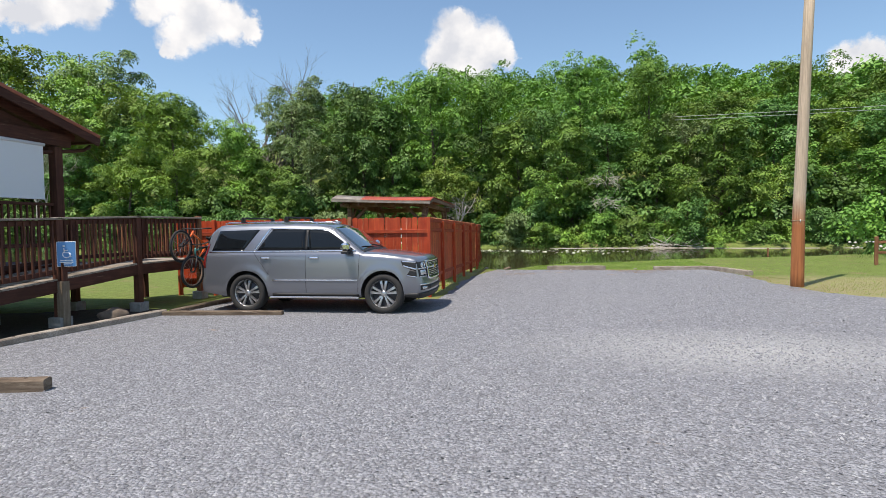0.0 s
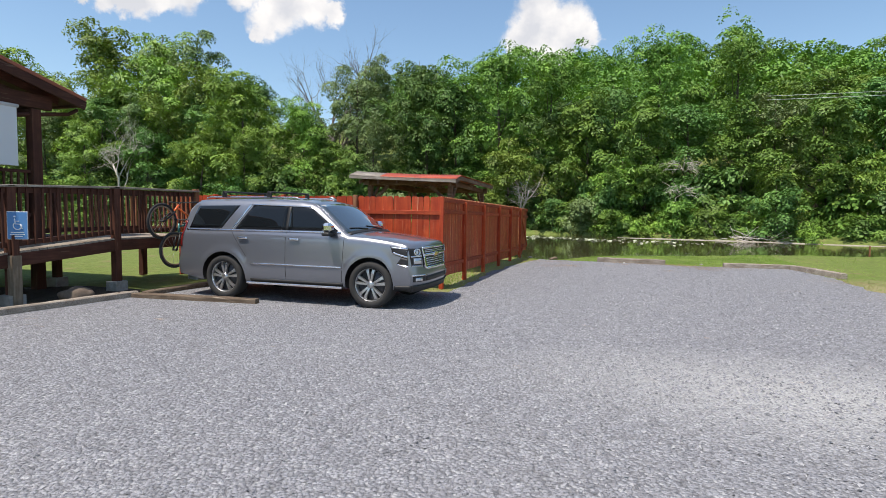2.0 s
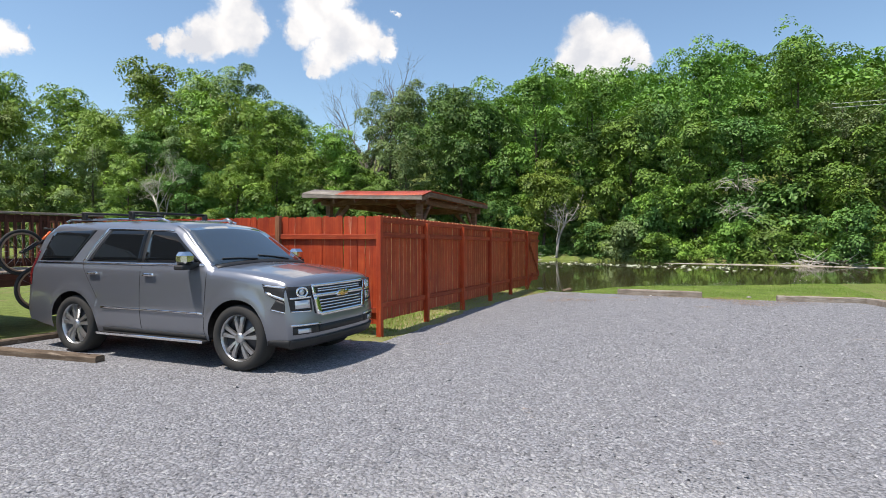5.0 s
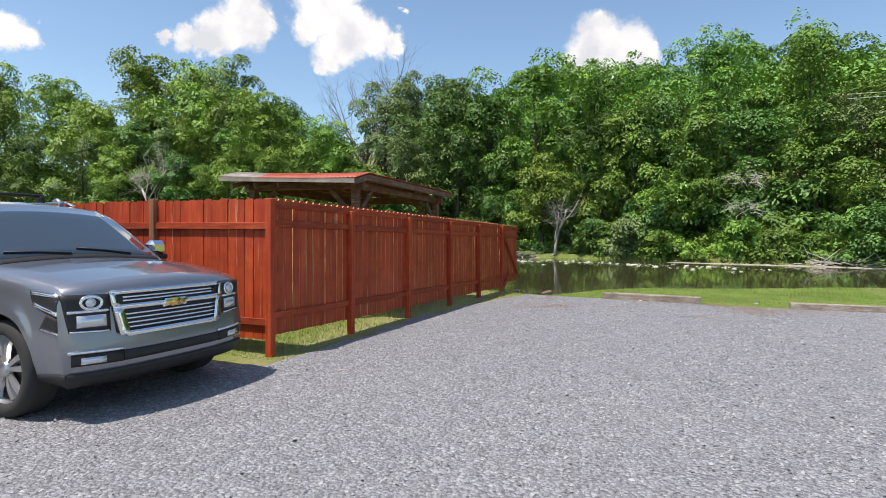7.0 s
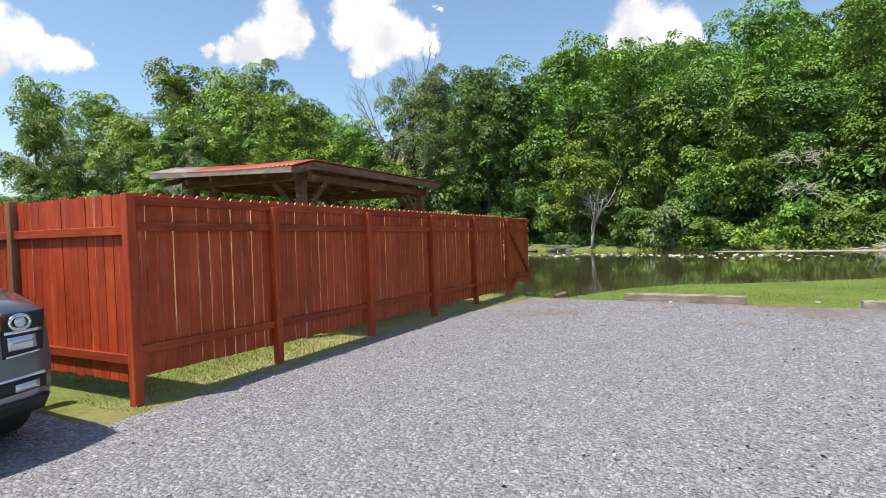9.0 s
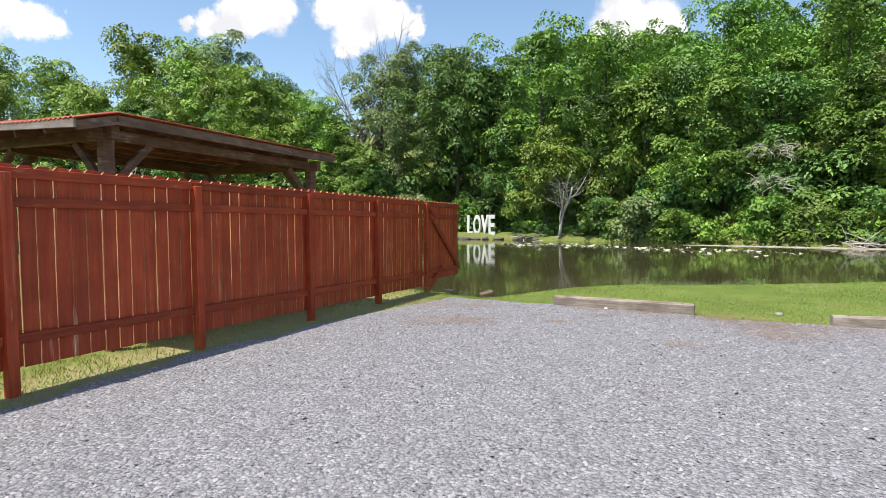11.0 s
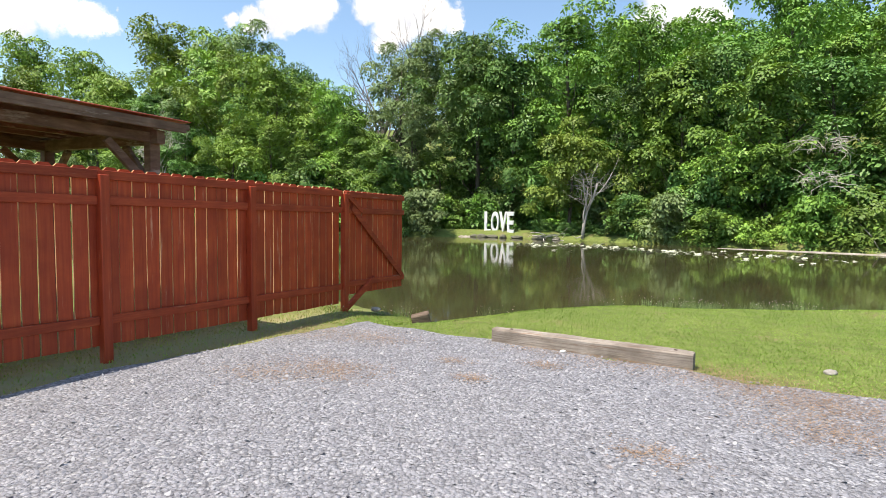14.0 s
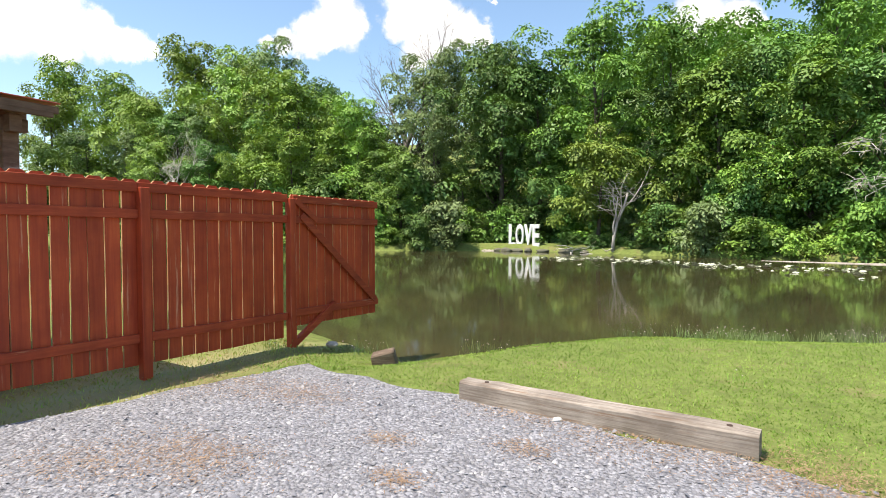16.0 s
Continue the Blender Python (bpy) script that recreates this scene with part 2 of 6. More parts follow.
def ground_material():
    """Mown grass with bare earth and leaf litter; forest floor beyond the pond."""
    m, nt, b = shader("grass_ground")
    v = coords(nt, local=False)
    g = ramp(nt, tex_noise(nt, v, 22.0, 8.0, 0.7), [(0.25, (0.066, 0.104, 0.021)), (0.5, (0.150, 0.212, 0.048)), (0.75, (0.25, 0.31, 0.092))])
    g = mixed(nt, ramp(nt, tex_noise(nt, v, 4.5, 5.0, 0.7), [(0.40, (0.0, 0.0, 0.0)), (0.62, (0.75, 0.75, 0.75))]), g, (0.062, 0.098, 0.020))
    patch = tex_noise(nt, v, 0.55, 6.0, 0.65)
    g = mixed(nt, math_node(nt, "MULTIPLY", patch, 0.5), g, (0.22, 0.22, 0.075))
    mr = nt.nodes.new("ShaderNodeMapRange")
    mr.inputs["From Min"].default_value, mr.inputs["From Max"].default_value = 0.55, 0.66
    nt.links.new(tex_noise(nt, v, 0.9, 7.0, 0.7), mr.inputs["Value"])
    g = mixed(nt, math_node(nt, "MULTIPLY", mr.outputs[0], 0.6), g, (0.24, 0.175, 0.10))
    # dry worn ground at the foot of the fence and round the pole
    for cx, cy, sx, sy, r in ((0.0, 4.8, 1.0, 0.14, 0.95), (11.8, 2.6, 0.17, 0.26, 1.12)):
        dry = nt.nodes.new("ShaderNodeVectorMath"); dry.operation = "DISTANCE"
        dry.inputs[1].default_value = (cx * sx, cy * sy, 0.0)
        nt.links.new(coords(nt, (sx, sy, 0.0), local=False), dry.inputs[0])
        dm = nt.nodes.new("ShaderNodeMapRange")
        dm.inputs["From Min"].default_value, dm.inputs["From Max"].default_value = r + 0.40, r - 0.05
        nt.links.new(math_node(nt, "ADD", dry.outputs["Value"], math_node(nt, "MULTIPLY", tex_noise(nt, v, 2.4, 8.0, 0.75), 0.9)), dm.inputs["Value"])
        g = mixed(nt, math_node(nt, "MULTIPLY", dm.outputs[0], 0.65), g, (0.34, 0.285, 0.165))
    nt.links.new(g, b.inputs["Base Color"])
    b.inputs["Roughness"].default_value, b.inputs["Specular IOR Level"].default_value = 0.95, 0.15
    bumped(nt, b, tex_noise(nt, v, 55.0, 5.0), 0.6, 0.02)
    return m


def water_material():
    m, nt, b = shader("pond_water")
    v = coords(nt, local=False)
    col = ramp(nt, tex_noise(nt, v, 0.16, 3.0), [(0.3, (0.038, 0.040, 0.018)), (0.7, (0.068, 0.058, 0.026))])
    nt.links.new(col, b.inputs["Base Color"])
    b.inputs["Roughness"].default_value, b.inputs["IOR"].default_value = 0.06, 1.33
    h = tex_noise(nt, coords(nt, (1.0, 0.45, 1.0), local=False), 1.6, 3.0)
    bumped(nt, b, h, 0.05, 0.03)
    return m


def leaf_material(name, dark, mid, light, glow=0.12):
    m, nt, b = shader(name)
    info = nt.nodes.new("ShaderNodeObjectInfo")
    geo = nt.nodes.new("ShaderNodeNewGeometry")
    v = coords(nt, local=False)
    t = math_node(nt, "MULTIPLY_ADD", geo.outputs["Random Per Island"], 0.12)
    nt.links.new(math_node(nt, "MULTIPLY", tex_noise(nt, v, 0.55, 3.0), 1.05), t.node.inputs[2])
    col = ramp(nt, t, [(0.2, dark), (0.55, mid), (0.9, light)])
    hsv = nt.nodes.new("ShaderNodeHueSaturation")
    nt.links.new(col, hsv.inputs["Color"])
    hue = math_node(nt, "MULTIPLY_ADD", info.outputs["Random"], 0.028)
    hue.node.inputs[2].default_value = 0.493
    val = math_node(nt, "MULTIPLY_ADD", info.outputs["Random"], 0.52)
    val.node.inputs[2].default_value = 0.88
    nt.links.new(hue, hsv.inputs["Hue"]); nt.links.new(val, hsv.inputs["Value"])
    nt.links.new(hsv.outputs[0], b.inputs["Base Color"])
    b.inputs["Roughness"].default_value, b.inputs["Specular IOR Level"].default_value = 0.52, 0.26
    tr = nt.nodes.new("ShaderNodeBsdfTranslucent")
    bright = mixed(nt, 1.0, hsv.outputs[0], (1.25, 1.22, 0.68), "MULTIPLY")
    nt.links.new(bright, tr.inputs["Color"])
    ms = nt.nodes.new("ShaderNodeMixShader")
    ms.inputs[0].default_value = glow
    nt.links.new(b.outputs[0], ms.inputs[1]); nt.links.new(tr.outputs[0], ms.inputs[2])
    nt.links.new(ms.outputs[0], nt.nodes["Material Output"].inputs["Surface"])
    return m


def bark_material(name, dark, light):
    m, nt, b = shader(name)
    n = tex_noise(nt, coords(nt, (9, 9, 1.6), local=False), 1.0, 7.0, 0.7)
    nt.links.new(ramp(nt, n, [(0.3, dark), (0.7, light)]), b.inputs["Base Color"])
    b.inputs["Roughness"].default_value = 0.9
    bumped(nt, b, n, 0.8, 0.03)
    return m


GRASS = leaf_material("lawn_grass", (0.080, 0.128, 0.021), (0.190, 0.275, 0.050), (0.345, 0.415, 0.108), 0.2)
DRY_GRASS = leaf_material("dry_grass", (0.15, 0.16, 0.045), (0.27, 0.27, 0.09), (0.42, 0.38, 0.18), 0.2)
GRAVEL, GROUND, WATER = gravel_material(), ground_material(), water_material()
LEAF_MID = leaf_material("leaves_green", (0.035, 0.070, 0.014), (0.121, 0.216, 0.039), (0.275, 0.411, 0.078))
LEAF_LIGHT = leaf_material("leaves_light_green", (0.054, 0.091, 0.017), (0.171, 0.268, 0.046), (0.340, 0.461, 0.092))
LEAF_DARK = leaf_material("leaves_dark_green", (0.026, 0.056, 0.016), (0.096, 0.180, 0.044), (0.215, 0.345, 0.088))
LEAF_DUSTY = leaf_material("leaves_grey_green", (0.043, 0.070, 0.026), (0.135, 0.190, 0.070), (0.285, 0.362, 0.145))
LEAF_WEED = leaf_material("weeds_bright_green", (0.067, 0.120, 0.020), (0.204, 0.320, 0.056), (0.392, 0.530, 0.103))
BARK = bark_material("bark", (0.045, 0.034, 0.026), (0.16, 0.125, 0.10))
DEADWOOD = bark_material("bleached_deadwood", (0.34, 0.30, 0.26), (0.66, 0.61, 0.55))
GREY_DEAD = bark_material("grey_deadwood", (0.22, 0.195, 0.175), (0.52, 0.48, 0.44))
SNAG = bark_material("grey_snag_bark", (0.10, 0.085, 0.08), (0.24, 0.21, 0.19))

# ---- mesh helpers ----


def part(name, source, material, parent=None, label=""):
    """Links a bmesh or mesh as one object, under parent if given."""
    if isinstance(source, bmesh.types.BMesh):
        me = bpy.data.meshes.new(name)
        source.to_mesh(me)
        source.free()
    else:
        me = source
    if material is not None and not me.materials:
        me.materials.append(material)
    ob = new(name, me)
    if parent is not None:
        ob.parent = parent
    if label:
        tagged(ob, label)
    return ob


def thing(name, at, label, category, group="", kind="", turn=0.0):
    ob = new(name)
    ob.matrix_basis = pose(at[0], at[1], at[2], 0, 0, turn)
    ob.empty_display_size = 0.2
    return tagged(ob, label, category, group, kind)


def box(bm, size, m=None, bevel=0.0):
    r = bmesh.ops.create_cube(bm, size=1.0, matrix=(m or Matrix()) @ Matrix.Diagonal((*size, 1)))
    if bevel:
        vs = set(r["verts"])
        es = [e for e in bm.edges if e.verts[0] in vs and e.verts[1] in vs]
        bmesh.ops.bevel(bm, geom=es, offset=bevel, segments=1, affect="EDGES")
    return bm


def slab(size, at=(0, 0, 0), turn=(0, 0, 0), bevel=0.0):
    return box(bmesh.new(), size, pose(*at, *turn), bevel)


def beam(a, b, w, h, bevel=0.004, up=(0, 0, 1)):
    """A squared timber from a to b, w across and h deep."""
    a, b = Vector(a), Vector(b)
    d = b - a
    x = d.normalized()
    z = Vector(up) - x * x.dot(Vector(up))
    z = z.normalized() if z.length > 1e-4 else Vector((1, 0, 0))
    y = z.cross(x)
    m = Matrix((x, y, z)).transposed().to_4x4()
    m.translation = (a + b) / 2
    return box(bmesh.new(), (d.length, w, h), m, bevel)


def tube(bm, pts, radii, n=8, closed=False):
    """A round bar through pts with the given radii, added to bm."""
    pts = [Vector(p) for p in pts]
    if isinstance(radii, (int, float)):
        radii = [radii] * len(pts)
    rings = []
    k = len(pts)
    last = None
    for i, p in enumerate(pts):
        if closed:
            d = (pts[(i + 1) % k] - pts[i - 1]).normalized()
        else:
            d = (pts[min(i + 1, k - 1)] - pts[max(i - 1, 0)]).normalized()
        s = d.orthogonal().normalized() if last is None else (last - d * last.dot(d)).normalized()
        last = s
        t = d.cross(s)
        rings.append([bm.verts.new(p + (s * math.cos(2 * math.pi * j / n) + t * math.sin(2 * math.pi * j / n)) * radii[i]) for j in range(n)])
    for i in range(k if closed else k - 1):
        r0, r1 = rings[i], rings[(i + 1) % k]
        for j in range(n):
            f = bm.faces.new((r0[j], r0[(j + 1) % n], r1[(j + 1) % n], r1[j]))
            f.smooth = True
    if not closed:
        bm.faces.new(rings[0][::-1])
        bm.faces.new(rings[-1])
    return bm


def mesh_from(name, verts, faces, smooth=False):
    me = bpy.data.meshes.new(name)
    me.from_pydata(verts, [], faces)
    if smooth:
        me.polygons.foreach_set("use_smooth", [True] * len(me.polygons))
    me.update()
    return me


def quads_mesh(name, verts, normals=None):
    """A mesh of loose quads from an array of shape (n, 4, 3), with a shading normal for each quad if given."""
    n = len(verts)
    me = bpy.data.meshes.new(name)
    me.vertices.add(n * 4)
    me.vertices.foreach_set("co", verts.reshape(-1).astype(np.float32))
    me.loops.add(n * 4)
    me.loops.foreach_set("vertex_index", np.arange(n * 4, dtype=np.int32))
    me.polygons.add(n)
    me.polygons.foreach_set("loop_start", np.arange(0, n * 4, 4, dtype=np.int32))
    me.update(calc_edges=True)
    if normals is not None:
        me.polygons.foreach_set("use_smooth", [True] * n)
        me.normals_split_custom_set_from_vertices(np.repeat(normals, 4, axis=0).tolist())
    return me


# ---- ground, gravel lot, pond ----
NEAR_SHORE = [(-160, 22), (-40, 17), (-12, 12.5), (-3, 11.4), (-0.65, 10.7), (0.42, 10.3), (1.2, 10.0), (1.6, 10.3), (1.9, 10.9), (2.5, 12.1), (3.0, 13.0), (4.1, 13.6),
              (5.1, 14.0), (6.2, 14.6), (9.0, 16.2), (11, 17.4), (14.6, 18.3), (17, 19.4), (25, 23), (60, 30), (200, 40)]
FAR_SHORE = [(-160, 44), (-60, 41), (-30, 41), (-23, 42), (-17, 46.5), (-12, 47.2), (-6, 46.5), (0, 45.0), (6, 44.5), (10, 43.5), (14, 42.5), (19, 40.0), (24, 39), (40, 38.5), (60, 42), (200, 50)]
POND_Z = -0.5


def along(poly, x):
    return float(np.interp(x, [p[0] for p in poly], [p[1] for p in poly]))


def smooth01(t):
    t = min(max(t, 0.0), 1.0)
    return t * t * (3 - 2 * t)


def ground_z(x, y):
    wob = 0.25 * noise.noise((x * 0.9, y * 0.9, 0.0))
    near = along(NEAR_SHORE, x) + wob
    far = along(FAR_SHORE, x) + wob * 3
    if y < near:
        d = near - y
        lift = 0.04 * noise.noise((x * 0.35, y * 0.35, 4.0)) * smooth01((y - 9) / 3)
        return lift - 0.16 * (1 - smooth01(d / 1.2))
    if y < far:
        d = min(y - near, far - y)
        return -0.2 - 1.1 * smooth01(d / 1.2)
    d = y - far
    hill = smooth01((d - 6) / 20) * 2.2 + max(0.0, d - 12) * float(np.interp(x, [-60, -35, -15, 15, 45], [0.25, 0.28, 0.365, 0.36, 0.30]))
    hill = min(hill, 23.5 + 0.05 * d) + 1.6 * noise.noise((x * 0.03, y * 0.03, 7.0)) * smooth01(d / 15)
    return -0.2 + 0.35 * smooth01(d / 1.5) + hill


def build_ground():
    xs = sorted(set([-900, -500, -320, -220] + [round(v, 2) for v in np.arange(-160, -20, 5)] + [round(v, 2) for v in np.arange(-20, -6, 1.5)] + [round(v, 2) for v in np.arange(-6, 20, 0.4)]
                    + [round(v, 2) for v in np.arange(20, 60, 2)] + [round(v, 2) for v in np.arange(60, 160, 6)] + [220, 320, 500, 900]))
    ys = sorted(set([-900, -500, -250, -120, -60, -40] + [round(v, 2) for v in np.arange(-30, 8, 2.0)] + [round(v, 2) for v in np.arange(8, 22, 0.35)]
                    + [round(v, 2) for v in np.arange(22, 36, 2)] + [round(v, 2) for v in np.arange(36, 60, 0.8)] + [round(v, 2) for v in np.arange(60, 140, 5)] + [160, 200, 300, 500, 900]))
    verts = [(x, y, ground_z(x, y)) for y in ys for x in xs]
    w = len(xs)
    faces = [(j * w + i, j * w + i + 1, (j + 1) * w + i + 1, (j + 1) * w + i) for j in range(len(ys) - 1) for i in range(w - 1)]
    part("ground", mesh_from("ground", verts, faces, True), GROUND)
    tagged(bpy.data.objects["ground"], "mown grass bank with bare earth, rising to a wooded hillside", "ground", kind="structure")
    bm = bmesh.new()
    vs = [bm.verts.new(p) for p in ((-170, 8, POND_Z), (210, 8, POND_Z), (210, 56, POND_Z), (-170, 56, POND_Z))]
    bm.faces.new(vs)
    tagged(part("water", bm, WATER), "still murky green-brown pond reflecting the trees", "water", kind="structure")


LOT = [(0.35, -0.5), (0.30, 1.5), (0.24, 3.5), (0.33, 5.5), (0.55, 7.2), (0.88, 8.80), (2.1, 8.76), (2.8, 8.72), (5.2, 8.48), (6.0, 8.4), (6.9, 8.5), (8.7, 8.9), (9.2, 6.2), (9.15, 3.6), (9.55, 1.2),
       (11.5, -0.8), (20, -4), (34, -8), (34, -34), (-7.2, -34), (-6.5, -12), (-5.45, -6.6), (-5.0, -3.3), (-4.9, -0.75), (-1.0, -0.55)]


def lot_outline(step=0.16, rough=0.10):
    pts = []
    for i, a in enumerate(LOT):
        b = LOT[(i + 1) % len(LOT)]
        a, b = Vector((*a, 0)), Vector((*b, 0))
        n = max(1, int((b - a).length / step))
        side = Vector((-(b - a).y, (b - a).x, 0)).normalized()
        for k in range(n):
            p = a.lerp(b, k / n)
            pts.append(p + side * rough * noise.noise((p.x * 1.9, p.y * 1.9, 3.0)) * 1.6 + side * 0.04 * noise.noise((p.x * 9, p.y * 9, 5.0)))
    return pts


def build_lot():
    bm = bmesh.new()
    vs = [bm.verts.new((p.x, p.y, 0.014)) for p in lot_outline()]
    f = bm.faces.new(vs)
    bmesh.ops.triangulate(bm, faces=[f])
    if sum(f.normal.z for f in bm.faces) < 0:
        bmesh.ops.reverse_faces(bm, faces=bm.faces)
    tagged(part("gravel_lot", bm, GRAVEL), "grey crushed-stone parking lot with brown needle litter", "gravel lot", kind="structure")


build_ground()
build_lot()

# ---- fences ----
MESHES = {}


def board_mesh(key, w, h, t, dog=0.0):
    """A fence board with its base at z = 0, w along x, t along y; dog-eared top."""
    if key not in MESHES:
        bm = bmesh.new()
        prof = [(-w / 2, 0), (w / 2, 0), (w / 2, h - dog), (w / 2 - dog, h), (-w / 2 + dog, h), (-w / 2, h - dog)] if dog else [(-w / 2, 0), (w / 2, 0), (w / 2, h), (-w / 2, h)]
        lo = [bm.verts.new((x, -t / 2, z)) for x, z in prof]
        hi = [bm.verts.new((x, t / 2, z)) for x, z in prof]
        bm.faces.new(lo)
        bm.faces.new(hi[::-1])
        for i in range(len(prof)):
            j = (i + 1) % len(prof)
            bm.faces.new((lo[j], lo[i], hi[i], hi[j]))
        me = bpy.data.meshes.new(key)
        bm.to_mesh(me)
        bm.free()
        me.materials.append(RED_V)
        # edge faces in the paler wood, which carries the sunlight in the gaps
        if key.startswith(("long", "gate")):
            me.materials.append(EDGE_V)
            for pg in me.polygons[2:]:
                pg.material_index = 1
        MESHES[key] = me
    return MESHES[key]


def fence_top(y):
    return 1.985 - 0.0150 * y


def long_fence():
    f = thing("fence", (0, 0, 0), "red-stained board fence along the gravel lot, gate over the water", "fence")
    rnd = random.Random(5)
    posts = [0.0, 1.84, 3.785, 5.77, 7.605, 9.42]
    for i, y in enumerate(posts):
        top = 2.0 if i == 0 else fence_top(y) - 0.045
        bm = beam((0, y, -0.25), (0, y, top), 0.092, 0.092, 0.006, up=(1, 0, 0))
        part("post", bm, RED_V, f)
        if i == 5:
            break
        y1 = posts[i + 1]
        for zo, hh, nm in ((-0.045, 0.09, "top_rail"), (-0.295, 0.088, "rail"), (-1.475, 0.088, "rail")):
            a, b = (-0.022, y + 0.047, fence_top(y) + zo), (-0.022, y1 - 0.047, fence_top(y1) + zo)
            if nm == "top_rail":
                a, b = (-0.024, y - (0.04 if i else 0.0) + 0.047 * (i == 0), fence_top(y) + zo), (-0.024, y1 - 0.041, fence_top(y1) + zo)
            part(nm, beam(a, b, 0.038, hh, 0.004), RED_H, f)
    y = 0.12
    while y < 9.40:
        me = board_mesh("long_board_%d" % rnd.randrange(3), 0.1385, 1.762, 0.021, 0.026)
        b = part("board", me, None, f)
        b.matrix_basis = pose(-0.056 + rnd.uniform(-0.002, 0.002), y, fence_top(y) + 0.030 - 1.762 + rnd.uniform(-0.006, 0.006), 0, rnd.uniform(-0.25, 0.25), 90 + rnd.uniform(-0.5, 0.5))
        b.scale = (rnd.uniform(0.94, 0.995), 1, 1)
        y += 0.1475
    # gate past the last post
    g = new("gate")
    g.parent = f
    tagged(g, "red board gate panel with a diagonal brace, reaching over the bank")
    y = 9.53
    while y < 11.06:
        me = board_mesh("gate_board", 0.138, 1.63, 0.019, 0.02)
        b = part("board", me, None, g)
        b.matrix_basis = pose(-0.056, y, fence_top(y) + 0.012 - 1.63, 0, 0, 90)
        y += 0.1465
    for zo in (-0.05, -0.30, -1.45):
        part("rail", beam((-0.022, 9.47, fence_top(9.4) + zo), (-0.022, 11.08, fence_top(11.1) + zo), 0.038, 0.088, 0.004), RED_H, g)
    part("brace", beam((0.0, 9.60, fence_top(9.5) - 0.25), (0.0, 11.02, fence_top(11) - 1.42), 0.022, 0.09, 0.003), RED_H, g)
    part("brace", beam((0.0, 9.50, fence_top(9.5) - 0.06), (0.0, 9.86, fence_top(9.8) - 0.30), 0.022, 0.07, 0.003), RED_H, g)
    part("strut", beam((0, 9.46, 0.02), (0, 10.18, 0.44), 0.06, 0.08, 0.004), RED_H, f)


def back_fence():
    f = thing("fence", (0, 0, 0), "sunlit red dog-eared board fence behind the parked car", "fence")
    rnd = random.Random(8)
    posts = [-2.07, -3.95, -5.9, -6.95]
    last = -0.046
    for x in posts:
        part("post", beam((x, 0, -0.25), (x, 0, 2.03), 0.092, 0.092, 0.006, up=(0, 1, 0)), RED_V if x != -2.07 else PINE_V, f)
        for z in (1.655, 0.43):
            part("rail", beam((last, 0.0, z), (x + 0.046, 0.0, z), 0.038, 0.088, 0.004), RED_H, f)
        last = x - 0.046
    x = -0.08
    while x > -6.95:
        b = part("board", board_mesh("back_board_%d" % rnd.randrange(3), 0.138, 1.80, 0.019, 0.028), None, f)
        b.matrix_basis = pose(x, 0.031, 0.205 + rnd.uniform(-0.008, 0.012), 0, rnd.uniform(-0.4, 0.4), rnd.uniform(-0.6, 0.6))
        b.scale = (rnd.uniform(0.97, 1.02), 1, 1)
        x -= 0.143


long_fence()
back_fence()

# ---- trees ----


def leaf_sprays(rng, centres, radii, per_lobe, leaf, leaflets=4, droop=0.35):
    """Leaves in domed tufts over a crown of lobes, thicker on the lobes' upper sides. Returns quads (n, 4, 3) and the way each one faces (n, 3)."""
    m = 12
    unit = lambda a: a / (np.linalg.norm(a, axis=1)[:, None] + 1e-6)
    counts = (1.25 * per_lobe * leaflets / m * (0.6 + 0.8 * rng.random(len(centres)))).astype(int) + 1
    c = np.repeat(np.array(centres), counts, axis=0)
    r = np.repeat(np.array([np.ones(3) * v for v in radii]), counts, axis=0)
    k = len(c)
    up = np.array((0.0, 0.0, 1.0))
    d = rng.normal(size=(k, 3))
    d[:, 2] = d[:, 2] * 0.85 + 0.42
    d = unit(d)
    base = c + d * r * (0.74 + 0.27 * rng.random((k, 1)))
    n = unit(d * 0.6 + up * 0.7 + rng.normal(size=(k, 3)) * 0.22)
    u = unit(np.cross(n, rng.normal(size=(k, 3))))
    v = np.cross(n, u)
    size = leaf * 1.45 * (0.6 + 0.8 * rng.random((k, 1)))
    out, ways = [], []
    for j in range(m):
        a = j * 2.399 + rng.normal(size=(k, 1)) * 0.3
        f = math.sqrt((j + 0.4) / m)
        side = u * np.cos(a) + v * np.sin(a)
        st = base + side * size * f * 0.8 - n * size * f * f * (0.25 + droop * 0.5) + rng.normal(size=(k, 3)) * size * 0.10
        along_leaf = unit(side * 0.9 - n * (0.10 + droop * 0.6 * f) + rng.normal(size=(k, 3)) * 0.28)
        wide = unit(np.cross(along_leaf, n + rng.normal(size=(k, 3)) * 0.32))
        ln = leaf * (0.65 + 0.6 * rng.random((k, 1)))
        mid = st + along_leaf * ln * 0.48
        q = np.stack((st, mid + wide * ln * 0.31, st + along_leaf * ln - up * ln * 0.10, mid - wide * ln * 0.31), axis=1)
        flat = np.cross(along_leaf, wide)
        flip = (flat * n).sum(axis=1) > 0
        q[flip] = q[flip][:, ::-1]
        flat[~flip] *= -1
        out.append(q)
        ways.append(unit(n * 0.75 + d * 0.5 + flat * 0.22))
    return np.concatenate(out), np.concatenate(ways)


